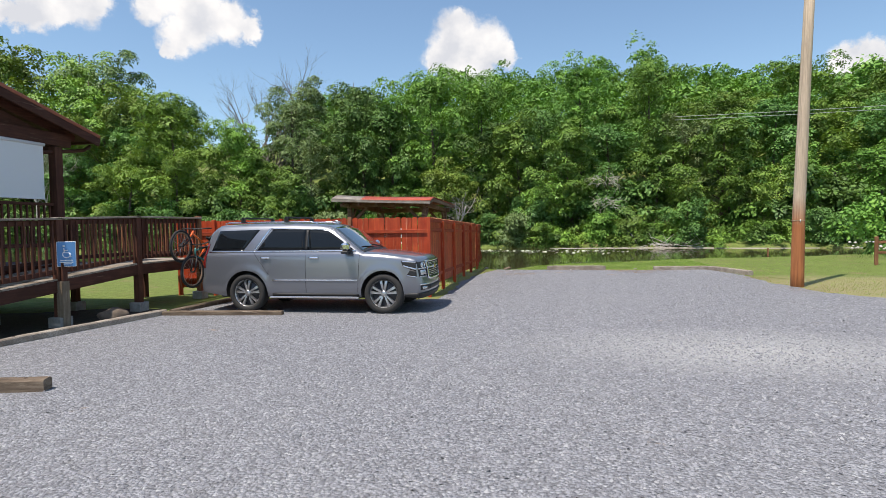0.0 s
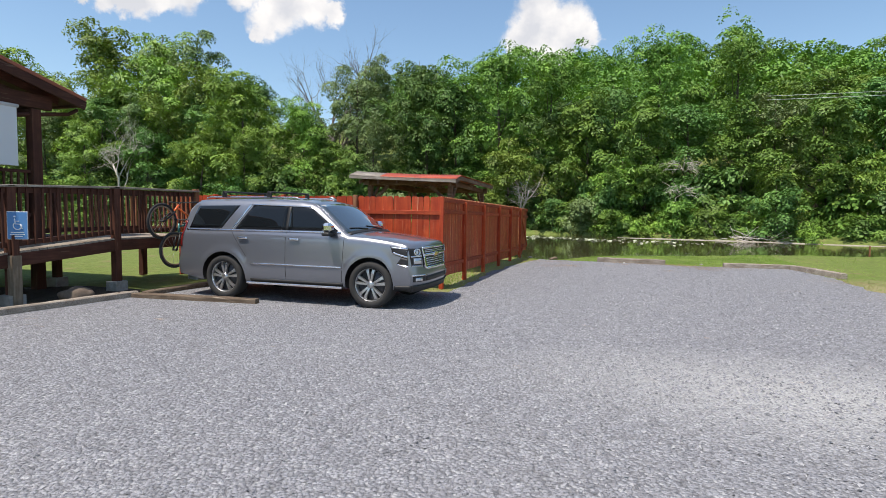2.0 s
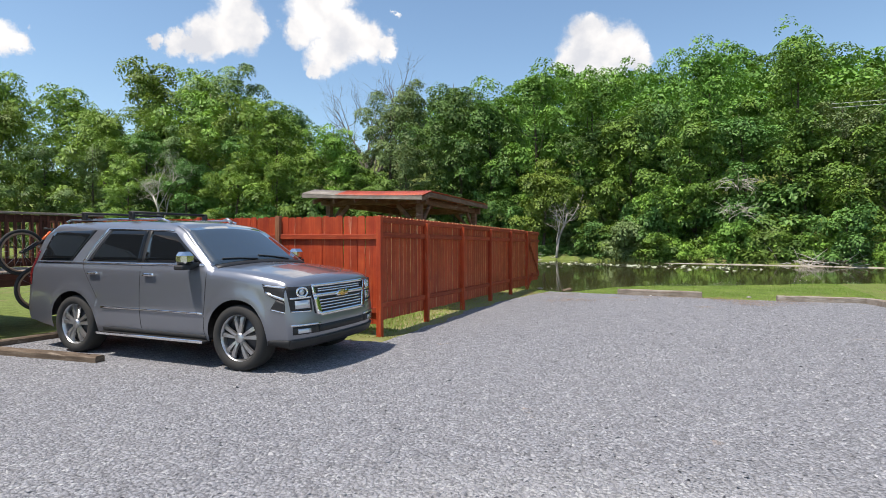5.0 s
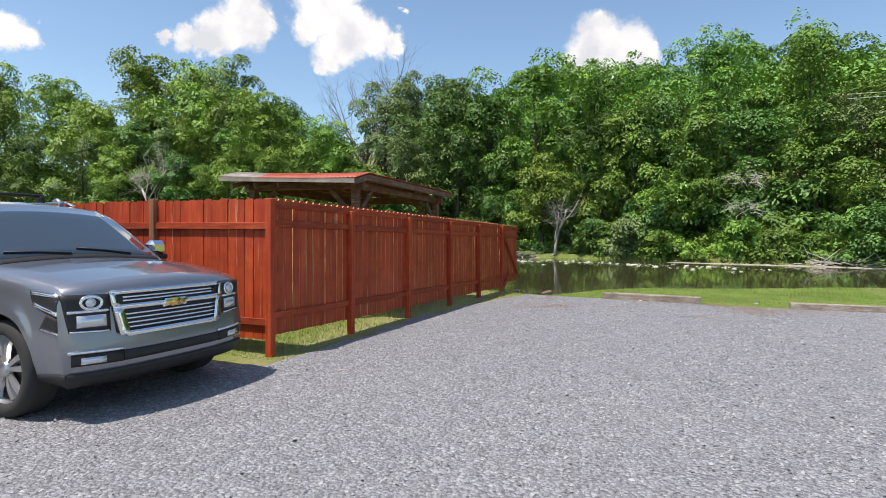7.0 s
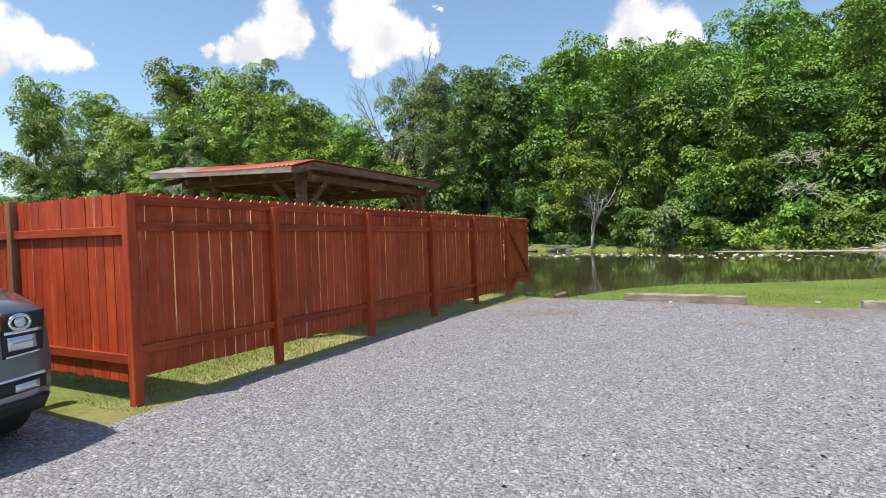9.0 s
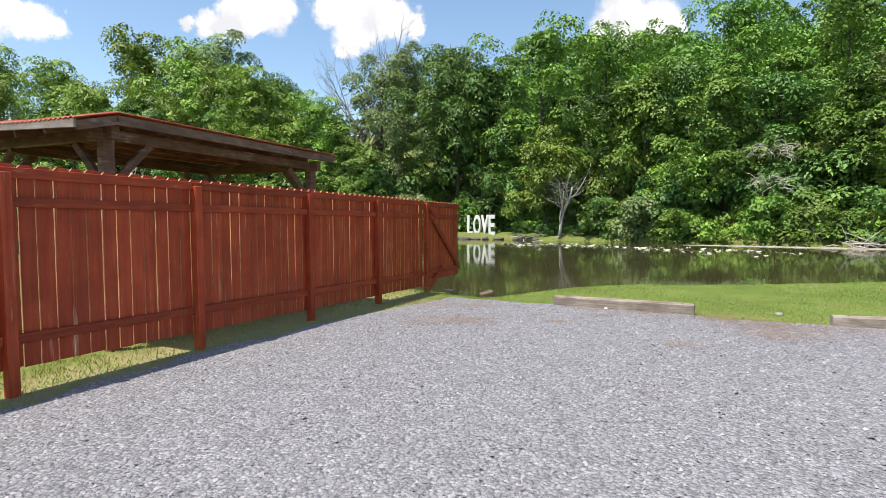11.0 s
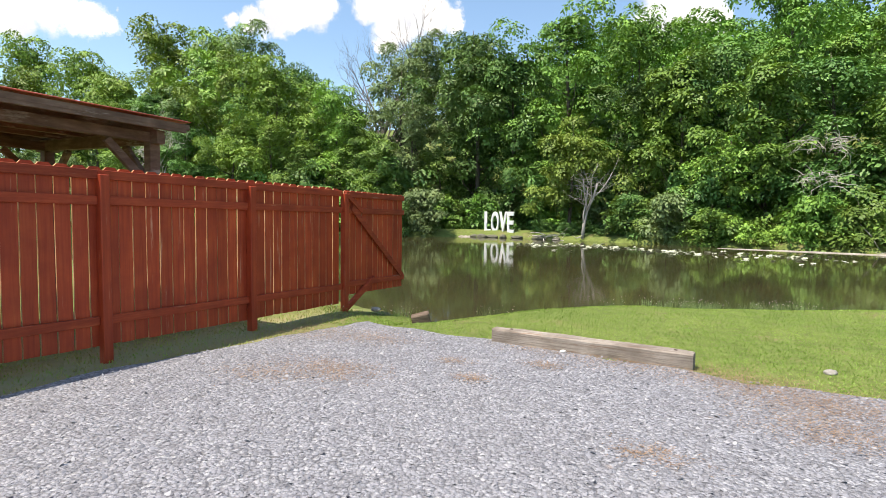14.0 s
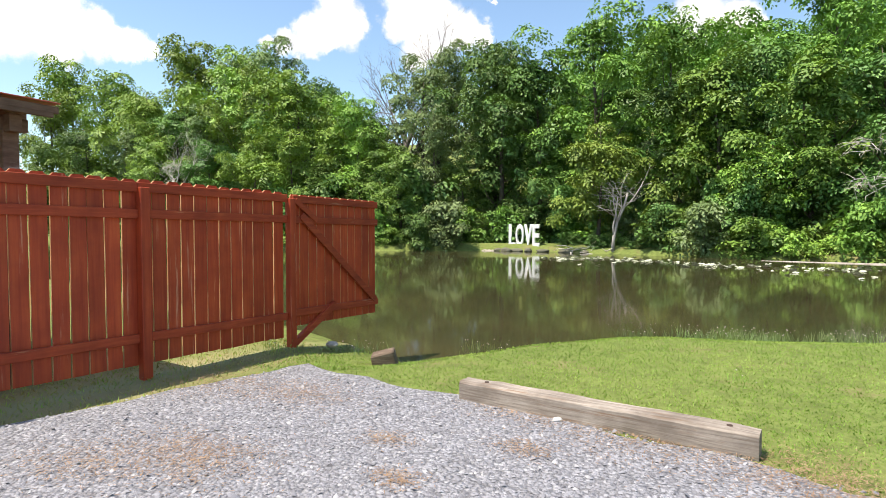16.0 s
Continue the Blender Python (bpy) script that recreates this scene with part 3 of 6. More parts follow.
def grow(rng, height, spread, clear, n_lobes, lobe):
    """Lobe centres, lobe radii and the limbs that carry them, for a tree of that height with branches from the share clear upwards.
    The lobes stand in boughs of four or five, with gaps between the boughs."""
    centres, radii, limbs = [], [], []
    lean = rng.normal(size=2) * 0.03 * height
    boughs = max(4, n_lobes // 3)
    for i in range(boughs):
        t = clear + (1 - clear) * ((i + 0.3 + 0.5 * rng.random()) / boughs) ** 0.8
        u = (t - clear) / (1 - clear)
        env = spread * (math.sin(math.pi * min(0.97, 0.20 + 0.72 * u)) ** 0.6) * (0.85 + 0.3 * rng.random())
        a = i * 2.399 + rng.normal() * 0.3
        rad = max(0.0, env - lobe * 0.8) * (0.75 + 0.25 * rng.random()) if u < 0.9 else env * 0.15
        b = np.array((math.cos(a) * rad + lean[0] * t, math.sin(a) * rad + lean[1] * t, height * t - lobe * (1.2 if u > 0.85 else 0.7)))
        limbs.append((max(0.12, t - 0.18 - 0.1 * rng.random()), b))
        for k in range(3 + (i % 2)):
            off = rng.normal(size=3) * lobe * np.array((0.64, 0.64, 0.44))
            centres.append(b + off)
            radii.append(lobe * (0.44 + 0.36 * rng.random()) * np.array((1.12, 1.12, 0.86)))
        # leaves of the inner crown
        centres.append(b * np.array((0.45, 0.45, 0.96)))
        radii.append(lobe * np.array((0.95, 0.95, 0.8)))
    return centres, radii, limbs, lean


def trunk_bmesh(rng, height, girth, limbs, lean, n=7):
    bm = bmesh.new()
    ts = [0, 0.03, 0.12, 0.3, 0.5, 0.7, 0.9]
    mid = lambda t: Vector((lean[0] * t + 0.12 * math.sin(t * 9), lean[1] * t + 0.1 * math.sin(t * 7 + 1), height * t - 0.3 * (t == 0)))
    tube(bm, [mid(t) for t in ts], [girth * f for f in (1.5, 1.1, 0.95, 0.78, 0.55, 0.32, 0.08)], n)
    for t, p in limbs:
        a, b = mid(t), Vector(p)
        m = a.lerp(b, 0.5) + Vector((rng.normal() * 0.2, rng.normal() * 0.2, -0.12 * (b - a).length))
        tube(bm, [a, m, b], [girth * 0.36 * (1.1 - t), girth * 0.22 * (1.1 - t), girth * 0.05], 5)
    return bm


def tree(name, seed, height, spread, clear, n_lobes, lobe, per_lobe, leaf, leaves, label, at, girth=0.25, droop=0.35, leaflets=4, group=""):
    rng = np.random.default_rng(seed)
    t = thing(name, at, label, "tree" if name != "shrub" else "shrub", group, turn=float(rng.random() * 360))
    c, r, limbs, lean = grow(rng, height, spread, clear, n_lobes, lobe)
    part("trunk", trunk_bmesh(rng, height, girth, limbs, lean), BARK, t)
    part("crown", quads_mesh("crown", *leaf_sprays(rng, c, r, per_lobe, leaf, leaflets, droop)), leaves, t)
    return t


def at_ground(x, y, sink=0.05):
    return (x, y, ground_z(x, y) - sink)


def far_bank_trees():
    rnd = random.Random(21)
    protos = {
        "walnut": tree("tree", 1, 22.5, 6.8, 0.30, 36, 2.2, 68, 0.33, LEAF_MID, "tall broad walnut tree in full mid-green leaf", at_ground(-11, 56), 0.34, 0.5),
        "light": tree("tree", 2, 10.0, 3.9, 0.22, 30, 1.3, 48, 0.26, LEAF_LIGHT, "young light-green tree leaning over the pond bank", at_ground(-8.6, 49.0), 0.17, 0.6),
        "round": tree("tree", 3, 20.0, 7.0, 0.10, 36, 2.25, 66, 0.33, LEAF_LIGHT, "broad yellow-green tree with a full rounded crown", at_ground(-42, 50), 0.30, 0.3),
        "dark": tree("tree", 4, 19.5, 5.6, 0.20, 34, 1.95, 64, 0.31, LEAF_DARK, "dense dark-green tree with a tall crown", at_ground(-19.5, 53), 0.28, 0.35),
        "dusty": tree("tree", 5, 20.5, 5.0, 0.20, 32, 1.8, 62, 0.29, LEAF_DUSTY, "grey-green vine-hung tree with a loose crown", at_ground(-29, 54), 0.26, 0.7),
        "slim": tree("tree", 6, 15.0, 4.4, 0.10, 30, 1.7, 62, 0.30, LEAF_MID, "slim green tree leafed down to the bank", at_ground(0.0, 51.0), 0.2, 0.45),
    }
    labels = {k: o["label"] for k, o in protos.items()}
    # kind, x, y, scale, height factor
    rows = [("walnut", 6.8, 60, 0.9, 0.97), ("walnut", -5.5, 60, 0.95, 0.93), ("walnut", 15.2, 60, 0.9, 0.86), ("round", -53, 52, 1.0, 1.02), ("round", -73, 59, 1.35, 1.42), ("round", -65, 58, 1.3, 1.38), ("dusty", -60, 58, 1.3, 1.25), ("dusty", -60, 50, 0.95, 0.8),
            ("round", -47, 46.5, 0.62, 0.62), ("round", -33.8, 50, 0.8, 0.80), ("dusty", -24.5, 50, 0.72, 0.70), ("dark", -16.0, 55, 0.9, 0.98), ("dark", -22, 57, 1.0, 1.12),
            ("slim", -14.0, 55, 0.95, 0.75), ("slim", 5.5, 50, 0.95, 0.92), ("dark", 10.0, 52, 0.92, 0.78), ("slim", 13.5, 48, 0.95, 0.85), ("dusty", 17.5, 51, 0.85, 0.72), ("walnut", 22, 55, 0.85, 0.68),
            ("slim", 20.5, 46, 0.95, 0.88), ("dark", 26, 51, 0.95, 0.85), ("slim", 27, 45, 0.75, 0.62), ("round", 33, 52, 0.9, 0.72), ("walnut", 41, 58, 0.9, 0.72), ("slim", 33, 44, 0.8, 0.62), ("dusty", 39, 47, 0.8, 0.7),
            ("dark", -3.0, 55, 0.9, 0.85), ("dark", 2.5, 57, 0.95, 0.92), ("dark", -36, 54, 0.9, 0.74), ("round", -76, 50, 1.1, 1.15), ("round", -88, 56, 1.3, 1.36), ("dusty", -72, 46, 0.8, 0.8), ("round", -98, 48, 1.15, 1.25), ("dark", -84, 47, 0.9, 0.9), ("slim", -93, 44, 1.0, 1.0), ("round", -69, 52, 1.0, 1.0), ("dark", -50, 51, 0.8, 0.85), ("round", -80, 54, 1.1, 1.12), ("round", -59, 54, 1.1, 1.15), ("dark", -66, 50, 0.9, 0.95),
            ("dark", -56, 47, 0.7, 0.65), ("slim", -31, 47.5, 0.85, 0.75), ("slim", -26, 46, 0.7, 0.6), ("round", -64, 45, 0.7, 0.7), ("light", 3.2, 49, 0.85, 0.8), ("light", 24, 43.5, 0.8, 0.75), ("slim", -21.8, 50.5, 0.7, 0.6),
            ("walnut", 31, 60, 0.95, 0.76), ("dark", 47, 52, 1.0, 0.9), ("round", 55, 56, 1.0, 1.0), ("slim", 45, 45, 0.9, 0.75), ("round", -110, 58, 1.3, 1.65), ("dark", -48, 56, 1.0, 1.0),
            ("dusty", -29.5, 58, 1.0, 1.02), ("light", 16.5, 46, 0.7, 0.7), ("round", -40, 46, 0.65, 0.6), ("slim", -35.5, 46, 0.7, 0.58), ("dark", 37, 50, 0.8, 0.8)]
    for k, x, y, s, hf in rows:
        o = copy_thing(protos[k], Matrix.LocRotScale(at_ground(x, y), Euler((0, 0, rnd.uniform(0, 6.28))), (s, s, hf)))
        o.scale = (s, s, hf)
    # shrubs and weeds at the water's edge
    shrubs = [tree("shrub", 31, 3.4, 2.0, 0.05, 18, 0.95, 26, 0.24, LEAF_MID, "dense green shrub overhanging the far bank", at_ground(-3.2, 47.2), 0.06, 0.5),
              tree("shrub", 32, 2.2, 2.3, 0.0, 18, 0.8, 28, 0.21, LEAF_WEED, "bright green weedy bush on the far bank", at_ground(11.5, 44.6), 0.04, 0.2),
              tree("shrub", 33, 4.6, 2.3, 0.02, 22, 1.0, 26, 0.25, LEAF_DUSTY, "grey-green thicket hanging to the water", at_ground(-21, 45), 0.06, 0.7),
              tree("shrub", 34, 5.0, 2.2, 0.02, 22, 1.05, 27, 0.25, LEAF_DARK, "dark green thicket below the trees", at_ground(1.5, 47.6), 0.07, 0.5)]
    for x in np.arange(-80, 52, 2.4):
        x = float(x) + rnd.uniform(-0.8, 0.8)
        back = rnd.uniform(0.2, 1.3)
        if -19.6 < x < -4.2:
            back += 5.6 if x < -9.5 else 3.2
        pick = rnd.choices(range(4), (2, 8 if x > 8 else 0.4, 1, 4))[0]
        s = rnd.uniform(0.7, 1.15)
        hs = s * rnd.uniform(0.8, 1.1)
        y = along(FAR_SHORE, x) + back
        o = copy_thing(shrubs[pick], Matrix.LocRotScale(at_ground(x, y, 0.3), Euler((0, 0, rnd.uniform(0, 6.28))), (s, s, hs)))
        o.scale = (s, s, hs)
    for x in np.arange(-11.2, -4.0, 0.8):
        x = float(x) + rnd.uniform(-0.3, 0.3)
        s = rnd.uniform(0.16, 0.28)
        o = copy_thing(shrubs[rnd.choice((0, 3, 3))], Matrix.LocRotScale(at_ground(x, along(FAR_SHORE, x) + rnd.uniform(0.5, 1.3), 0.1), Euler((0, 0, rnd.uniform(0, 6.28))), (s * 1.3, s * 1.3, s)))
        o.scale = (s * 1.3, s * 1.3, s)
    for x in np.arange(-76, 50, 4.2):
        x = float(x) + rnd.uniform(-1, 1)
        y = along(FAR_SHORE, x) + rnd.uniform(4.5, 7.0)
        s = rnd.uniform(1.2, 1.7)
        o = copy_thing(shrubs[3 if rnd.random() < 0.7 else 0], Matrix.LocRotScale(at_ground(x, y, 0.2), Euler((0, 0, rnd.uniform(0, 6.28))), (s, s, s)))
        o.scale = (s, s, s)
    for o in list(scene.objects):
        if o.parent is None and o.name.startswith("shrub"):
            tagged(o, group="shrubs along the far bank")
        if o.parent is None and o.name.startswith("tree"):
            tagged(o, group="trees beyond the pond")


def hill_woods():
    """The wooded hillside behind the bank trees, one leafy mass with its trunks below."""
    rng = np.random.default_rng(77)
    allq, allw = [], []
    for i in range(170):
        row, col = divmod(i, 20)
        x = -105 + 10.4 * col + 5.2 * (row % 2) + float(rng.normal(0, 1.6))
        y = 64 + 8.4 * row + float(rng.normal(0, 1.6))
        if -0.80 < (x - 5) / (y + 6) < -0.52:
            continue
        h = float(rng.uniform(10.5, 17.5)) * (0.92 if x > 30 else 1.0)
        c, r, _, _ = grow(rng, h, float(rng.uniform(4.6, 6.6)), 0.25, 20, 2.2)
        q, w = leaf_sprays(rng, c, r, 17, 0.56, 4, 0.3)
        q += np.array((x, y, ground_z(x, y) - 0.5))
        allq.append(q)
        allw.append(w)
    o = part("hillside_woods", quads_mesh("hillside_woods", np.concatenate(allq), np.concatenate(allw)), LEAF_MID)
    tagged(o, "dense green woods covering the hillside beyond the pond", "woods", kind="stuff")


far_bank_trees()
hill_woods()


def bare_tree(name, at, seed, height, girth, mat, label, levels=3, spread=0.75, group=""):
    rng = random.Random(seed)
    bm = bmesh.new()

    def limb(a, d, ln, r, lv):
        pts, rad = [Vector(a)], [r]
        d = d.normalized()
        for k in range(4):
            d = (d + Vector((rng.gauss(0, 0.2), rng.gauss(0, 0.2), rng.gauss(0.02, 0.16)))).normalized()
            pts.append(pts[-1] + d * ln / 4)
            rad.append(r * (1 - 0.12 * (k + 1)))
        tube(bm, pts, rad, 6 if lv > 1 else 4)
        if lv > 0:
            for k in range(5 if lv > 1 else 4):
                j = rng.choice((2, 3, 4)) if lv < levels else rng.choice((1, 2, 3, 4))
                nd = (d * 0.6 + Vector((rng.gauss(0, spread), rng.gauss(0, spread), rng.gauss(0.25, 0.4)))).normalized()
                limb(pts[j], nd, ln * rng.uniform(0.45, 0.7), rad[j] * 0.6, lv - 1)

    limb((0, 0, -0.2), Vector((0.05, 0, 1)), height * 0.55, girth, levels)
    t = thing(name, at, label, "tree", group)
    part("wood", bm, mat, t)
    return t


bare_tree("dead_tree", at_ground(-6.9, 46.7), 4, 8.4, 0.15, GREY_DEAD, "bleached dead tree with bare forking branches on the bank", 3, 1.25)
bare_tree("dead_tree", at_ground(-36.7, 59), 9, 25.0, 0.45, SNAG, "leafless grey tree rising above the crowns", 4, 0.26)
bare_tree("dead_tree", at_ground(-34.8, 60), 12, 24.0, 0.42, SNAG, "leafless grey tree rising above the crowns", 4, 0.26)


# ---- timbers round the lot, utility pole ----


def timber(a, b, w=0.17, h=0.16, label="weathered grey squared landscape timber lying beside the gravel", seed=0, mat=None):
    a, b = Vector(a), Vector(b)
    rnd = random.Random(seed)
    t = thing("landscape_timber", ((a + b) / 2), label, "timber", "timbers round the gravel lot")
    bm = bmesh.new()
    d = (b - a)
    n = 14
    x = d.normalized()
    y = Vector((-x.y, x.x, 0)).normalized()
    rings = []
    for i in range(n + 1):
        p = -d / 2 + d * i / n
        ww, hh = w / 2 * (1 + rnd.uniform(-0.035, 0.035)), h * (1 + rnd.uniform(-0.022, 0.022))
        c = 0.018
        if i in (0, n):
            ww, hh = ww - 0.008, hh - 0.006
        prof = [(-ww, 0.0), (ww, 0.0), (ww, hh - c), (ww - c, hh), (-ww + c, hh), (-ww, hh - c)]
        rings.append([bm.verts.new(p + y * u + Vector((0, 0, v)) + Vector((0, 0, rnd.uniform(-0.003, 0.003)))) for u, v in prof])
    for r0, r1 in zip(rings, rings[1:]):
        for j in range(6):
            bm.faces.new((r0[j], r1[j], r1[(j + 1) % 6], r0[(j + 1) % 6]))
    bm.faces.new(rings[0][::-1])
    bm.faces.new(rings[-1])
    bmesh.ops.recalc_face_normals(bm, faces=bm.faces)
    part("beam", bm, mat or GREY_H, t)
    turn = math.degrees(math.atan2(d.y, d.x))
    for k in (-0.40, 0.42):
        hole = part("spike_hole", lathe([(0.0, -0.002), (0.016, -0.002), (0.021, 0.004)], 14), SPIKE, t, "dark rusty spike hole")
        hole.matrix_basis = pose(*(d * k), 0, 0, turn) @ pose(0, 0, h * 1.0 + 0.004, 90, 0, 0) @ Matrix.Scale(-1, 4, (0, 1, 0))
    return t


def lathe(profile, n=40):
    """A body of revolution about the y axis from (radius, y) pairs."""
    bm = bmesh.new()
    rings = [[bm.verts.new((r * math.cos(2 * math.pi * k / n), y, r * math.sin(2 * math.pi * k / n))) for k in range(n)] for r, y in profile]
    for a, b in zip(rings, rings[1:]):
        for k in range(n):
            f = bm.faces.new((a[k], a[(k + 1) % n], b[(k + 1) % n], b[k]))
            f.smooth = True
    bmesh.ops.recalc_face_normals(bm, faces=bm.faces)
    return bm


SPIKE = plain("rusty_iron", (0.05, 0.028, 0.018), 0.8)


OLD_H = wood("old_dark_timber", (0.07, 0.05, 0.035), (0.17, 0.125, 0.09), (0.30, 0.24, 0.18), (0.4, 0.33, 0.26), (3.0, 9.0, 34), 0.9, 0.2, 0.6)
timber((2.86, 8.73, 0.0), (5.06, 8.66, 0.0), 0.18, 0.17, "weathered grey squared timber with rusty streaks, wheel stop by the lawn", 1)
timber((6.80, 8.50, 0.0), (8.74, 8.72, 0.0), 0.17, 0.15, "weathered grey timber wheel stop at the lawn's edge", 2)
timber((8.78, 8.60, 0.0), (9.45, 6.25, 0.0), 0.17, 0.16, "weathered grey timber edging beside the lawn", 3)
timber((-4.92, -3.42, 0.0), (-2.40, -3.16, 0.0), 0.16, 0.10, "weathered dark timber edging beside the car's rear wheel", 4, OLD_H)
timber((-4.98, -3.32, 0.0), (-5.42, -6.62, 0.0), 0.16, 0.12, "weathered timber edging along the ramp", 5)
timber((-5.45, -6.70, 0.0), (-6.2, -10.2, 0.0), 0.16, 0.12, "weathered timber edging along the ramp", 6)
timber((-4.88, -3.22, 0.0), (-4.72, -0.85, 0.0), 0.16, 0.10, "weathered dark timber edging behind the parked car", 7, OLD_H)
timber((-2.52, -8.55, 0.0), (-4.8, -9.10, 0.0), 0.17, 0.15, "weathered dark timber wheel stop on the gravel", 8, OLD_H)


def pole_material():
    """Grey weathered pole, orange where the treated foot has bled."""
    m, nt, b = shader("utility_pole_wood")
    n = tex_noise(nt, coords(nt, (26, 26, 0.9), local=False), 1.0, 8.0, 0.7)
    grey = ramp(nt, n, [(0.3, (0.30, 0.23, 0.17)), (0.7, (0.64, 0.50, 0.355))])
    orange = ramp(nt, n, [(0.3, (0.22, 0.070, 0.022)), (0.7, (0.46, 0.175, 0.060))])
    g = nt.nodes.new("ShaderNodeNewGeometry")
    s = nt.nodes.new("ShaderNodeSeparateXYZ")
    nt.links.new(g.outputs["Position"], s.inputs[0])
    mr = nt.nodes.new("ShaderNodeMapRange")
    mr.inputs["From Min"].default_value, mr.inputs["From Max"].default_value = 2.7, 1.9
    nt.links.new(math_node(nt, "ADD", s.outputs["Z"], math_node(nt, "MULTIPLY", n, 0.5)), mr.inputs["Value"])
    nt.links.new(mixed(nt, mr.outputs[0], grey, orange), b.inputs["Base Color"])
    b.inputs["Roughness"].default_value = 0.85
    bumped(nt, b, n, 0.6, 0.008)
    return m


def utility_pole():
    t = thing("utility_pole", (9.46, 2.75, 0), "tall round wooden utility pole, orange-stained foot, at the lawn's edge", "utility pole")
    bm = bmesh.new()
    tube(bm, [(0.0, 0, -0.4), (0.0, 0, 0.4), (0.02, 0, 1.9), (0.17, 0, 6.0), (0.36, 0, 10.5)], [0.165, 0.16, 0.15, 0.13, 0.11], 20)
    part("shaft", bm, pole_material(), t)
    bm = bmesh.new()
    tube(bm, [(-0.0, -0.155, 1.72), (0.0, -0.155, 1.80)], 0.012, 8)
    part("bolt", bm, plain("galvanised_bolt", (0.5, 0.5, 0.48), 0.45, 0.9), t)
    bm = bmesh.new()
    tube(bm, [Vector((0.012 + 0.155 * math.cos(a), 0.155 * math.sin(a), 1.78)) for a in np.linspace(0, 2 * math.pi, 20, endpoint=False)], 0.008, 6, True)
    part("band", bm, plain("pale_strap", (0.55, 0.42, 0.28), 0.6), t)


utility_pole()

# ---- parked car ----
PAINT = plain("grey_metallic_paint", (0.225, 0.235, 0.266), 0.30, 0.62, 1.0)
CHROME = plain("chrome", (0.82, 0.82, 0.83), 0.09, 1.0)
SATIN = plain("satin_silver", (0.50, 0.50, 0.505), 0.30, 0.9)
DARK_ALLOY = plain("dark_alloy", (0.06, 0.06, 0.065), 0.4, 0.6)
BLACK = plain("black_plastic", (0.014, 0.014, 0.015), 0.55)
GLASS = plain("tinted_glass", (0.008, 0.010, 0.012), 0.02, 0.0, 0.0, 0.35)
SCREEN = plain("windscreen_glass", (0.035, 0.05, 0.065), 0.03, 0.0, 1.0, 0.8)
RUBBER = plain("tyre_rubber", (0.028, 0.027, 0.026), 0.85)
LENS = plain("clear_lamp", (0.66, 0.68, 0.71), 0.10, 0.6, 1.0)
RED_LAMP = plain("red_lamp", (0.16, 0.008, 0.008), 0.12, 0.0, 1.0)
GOLD = plain("gold_badge", (0.75, 0.52, 0.16), 0.25, 0.9)


def car_width(x, z):
    """Half width of the body at local x and height z."""
    if z < 1.24:
        w = float(np.interp(z, [0.28, 0.36, 0.50, 0.70, 0.95, 1.12, 1.21, 1.24], [0.93, 0.965, 0.995, 1.012, 1.006, 0.998, 0.985, 0.968]))
    else:
        w = float(np.interp(z, [1.24, 1.55, 1.80, 1.92], [0.968, 0.87, 0.765, 0.71]))
    w -= 0.05 * smooth01((x - 1.4) / 0.94) + 0.03 * smooth01((-2.0 - x) / 0.7)
    for hub in (-1.525, 1.473):
        d = math.hypot(x - hub, z - 0.42)
        if d < 0.60:
            w += 0.016 * smooth01((0.60 - d) / 0.10)
    return w


ROOF = [(-2.66, 1.72), (-2.56, 1.79), (-2.35, 1.825), (-1.6, 1.845), (-0.6, 1.845), (0.0, 1.82), (0.22, 1.785), (0.40, 1.71), (0.98, 1.275), (1.06, 1.235), (1.45, 1.205), (1.95, 1.145), (2.20, 1.115), (2.29, 1.088), (2.343, 1.04)]


def car_top(x):
    return float(np.interp(x, [p[0] for p in ROOF], [p[1] for p in ROOF]))


def car_low(x):
    z = float(np.interp(x, [-2.66, -2.2, -2.0, 1.9, 2.1, 2.343], [0.42, 0.36, 0.33, 0.33, 0.34, 0.30]))
    for hub in (-1.525, 1.473):
        d = abs(x - hub)
        if d < 0.475:
            z = max(z, 0.40 + math.sqrt(max(0.0, 0.475 ** 2 - d * d)))
    return z


def bend(x, y, z):
    s = smooth01((x - 1.65) / 0.69)
    k = float(np.interp(z, [0.28, 0.42, 0.62, 0.72, 1.0, 1.1], [0.06, 0.0, 0.0, 0.025, 0.05, 0.06]))
    r = smooth01((-2.15 - x) / 0.56)
    lean = float(np.interp(z, [0.4, 0.62, 0.75, 1.1, 1.75, 1.9], [0.02, 0.0, 0.04, 0.05, 0.24, 0.32]))
    return Vector((x - s * (0.16 * min(1.1, abs(y)) ** 3 + k) + r * (0.10 * abs(y) ** 4 + lean), y, z))


def on_side(x, z, side, off=0.0):
    zt = car_top(x)
    w = car_width(x, z)
    near = max(0.0, 1 - (zt - z) / 0.10)
    return bend(x, side * (w - 0.05 * near * near + off), z)


def on_top(x, f, off=0.0):
    """On the upper skin: f runs from -1 to 1 across the car."""
    zt = car_top(x)
    w = car_width(x, zt) - 0.05
    crown = 0.045 if x < 0.3 else 0.05
    return bend(x, f * w, zt + crown * (1 - f * f) + off)


def on_front(y, z, off=0.0):
    p = bend(2.343, y, z)
    return Vector((p.x + off, p.y, p.z))


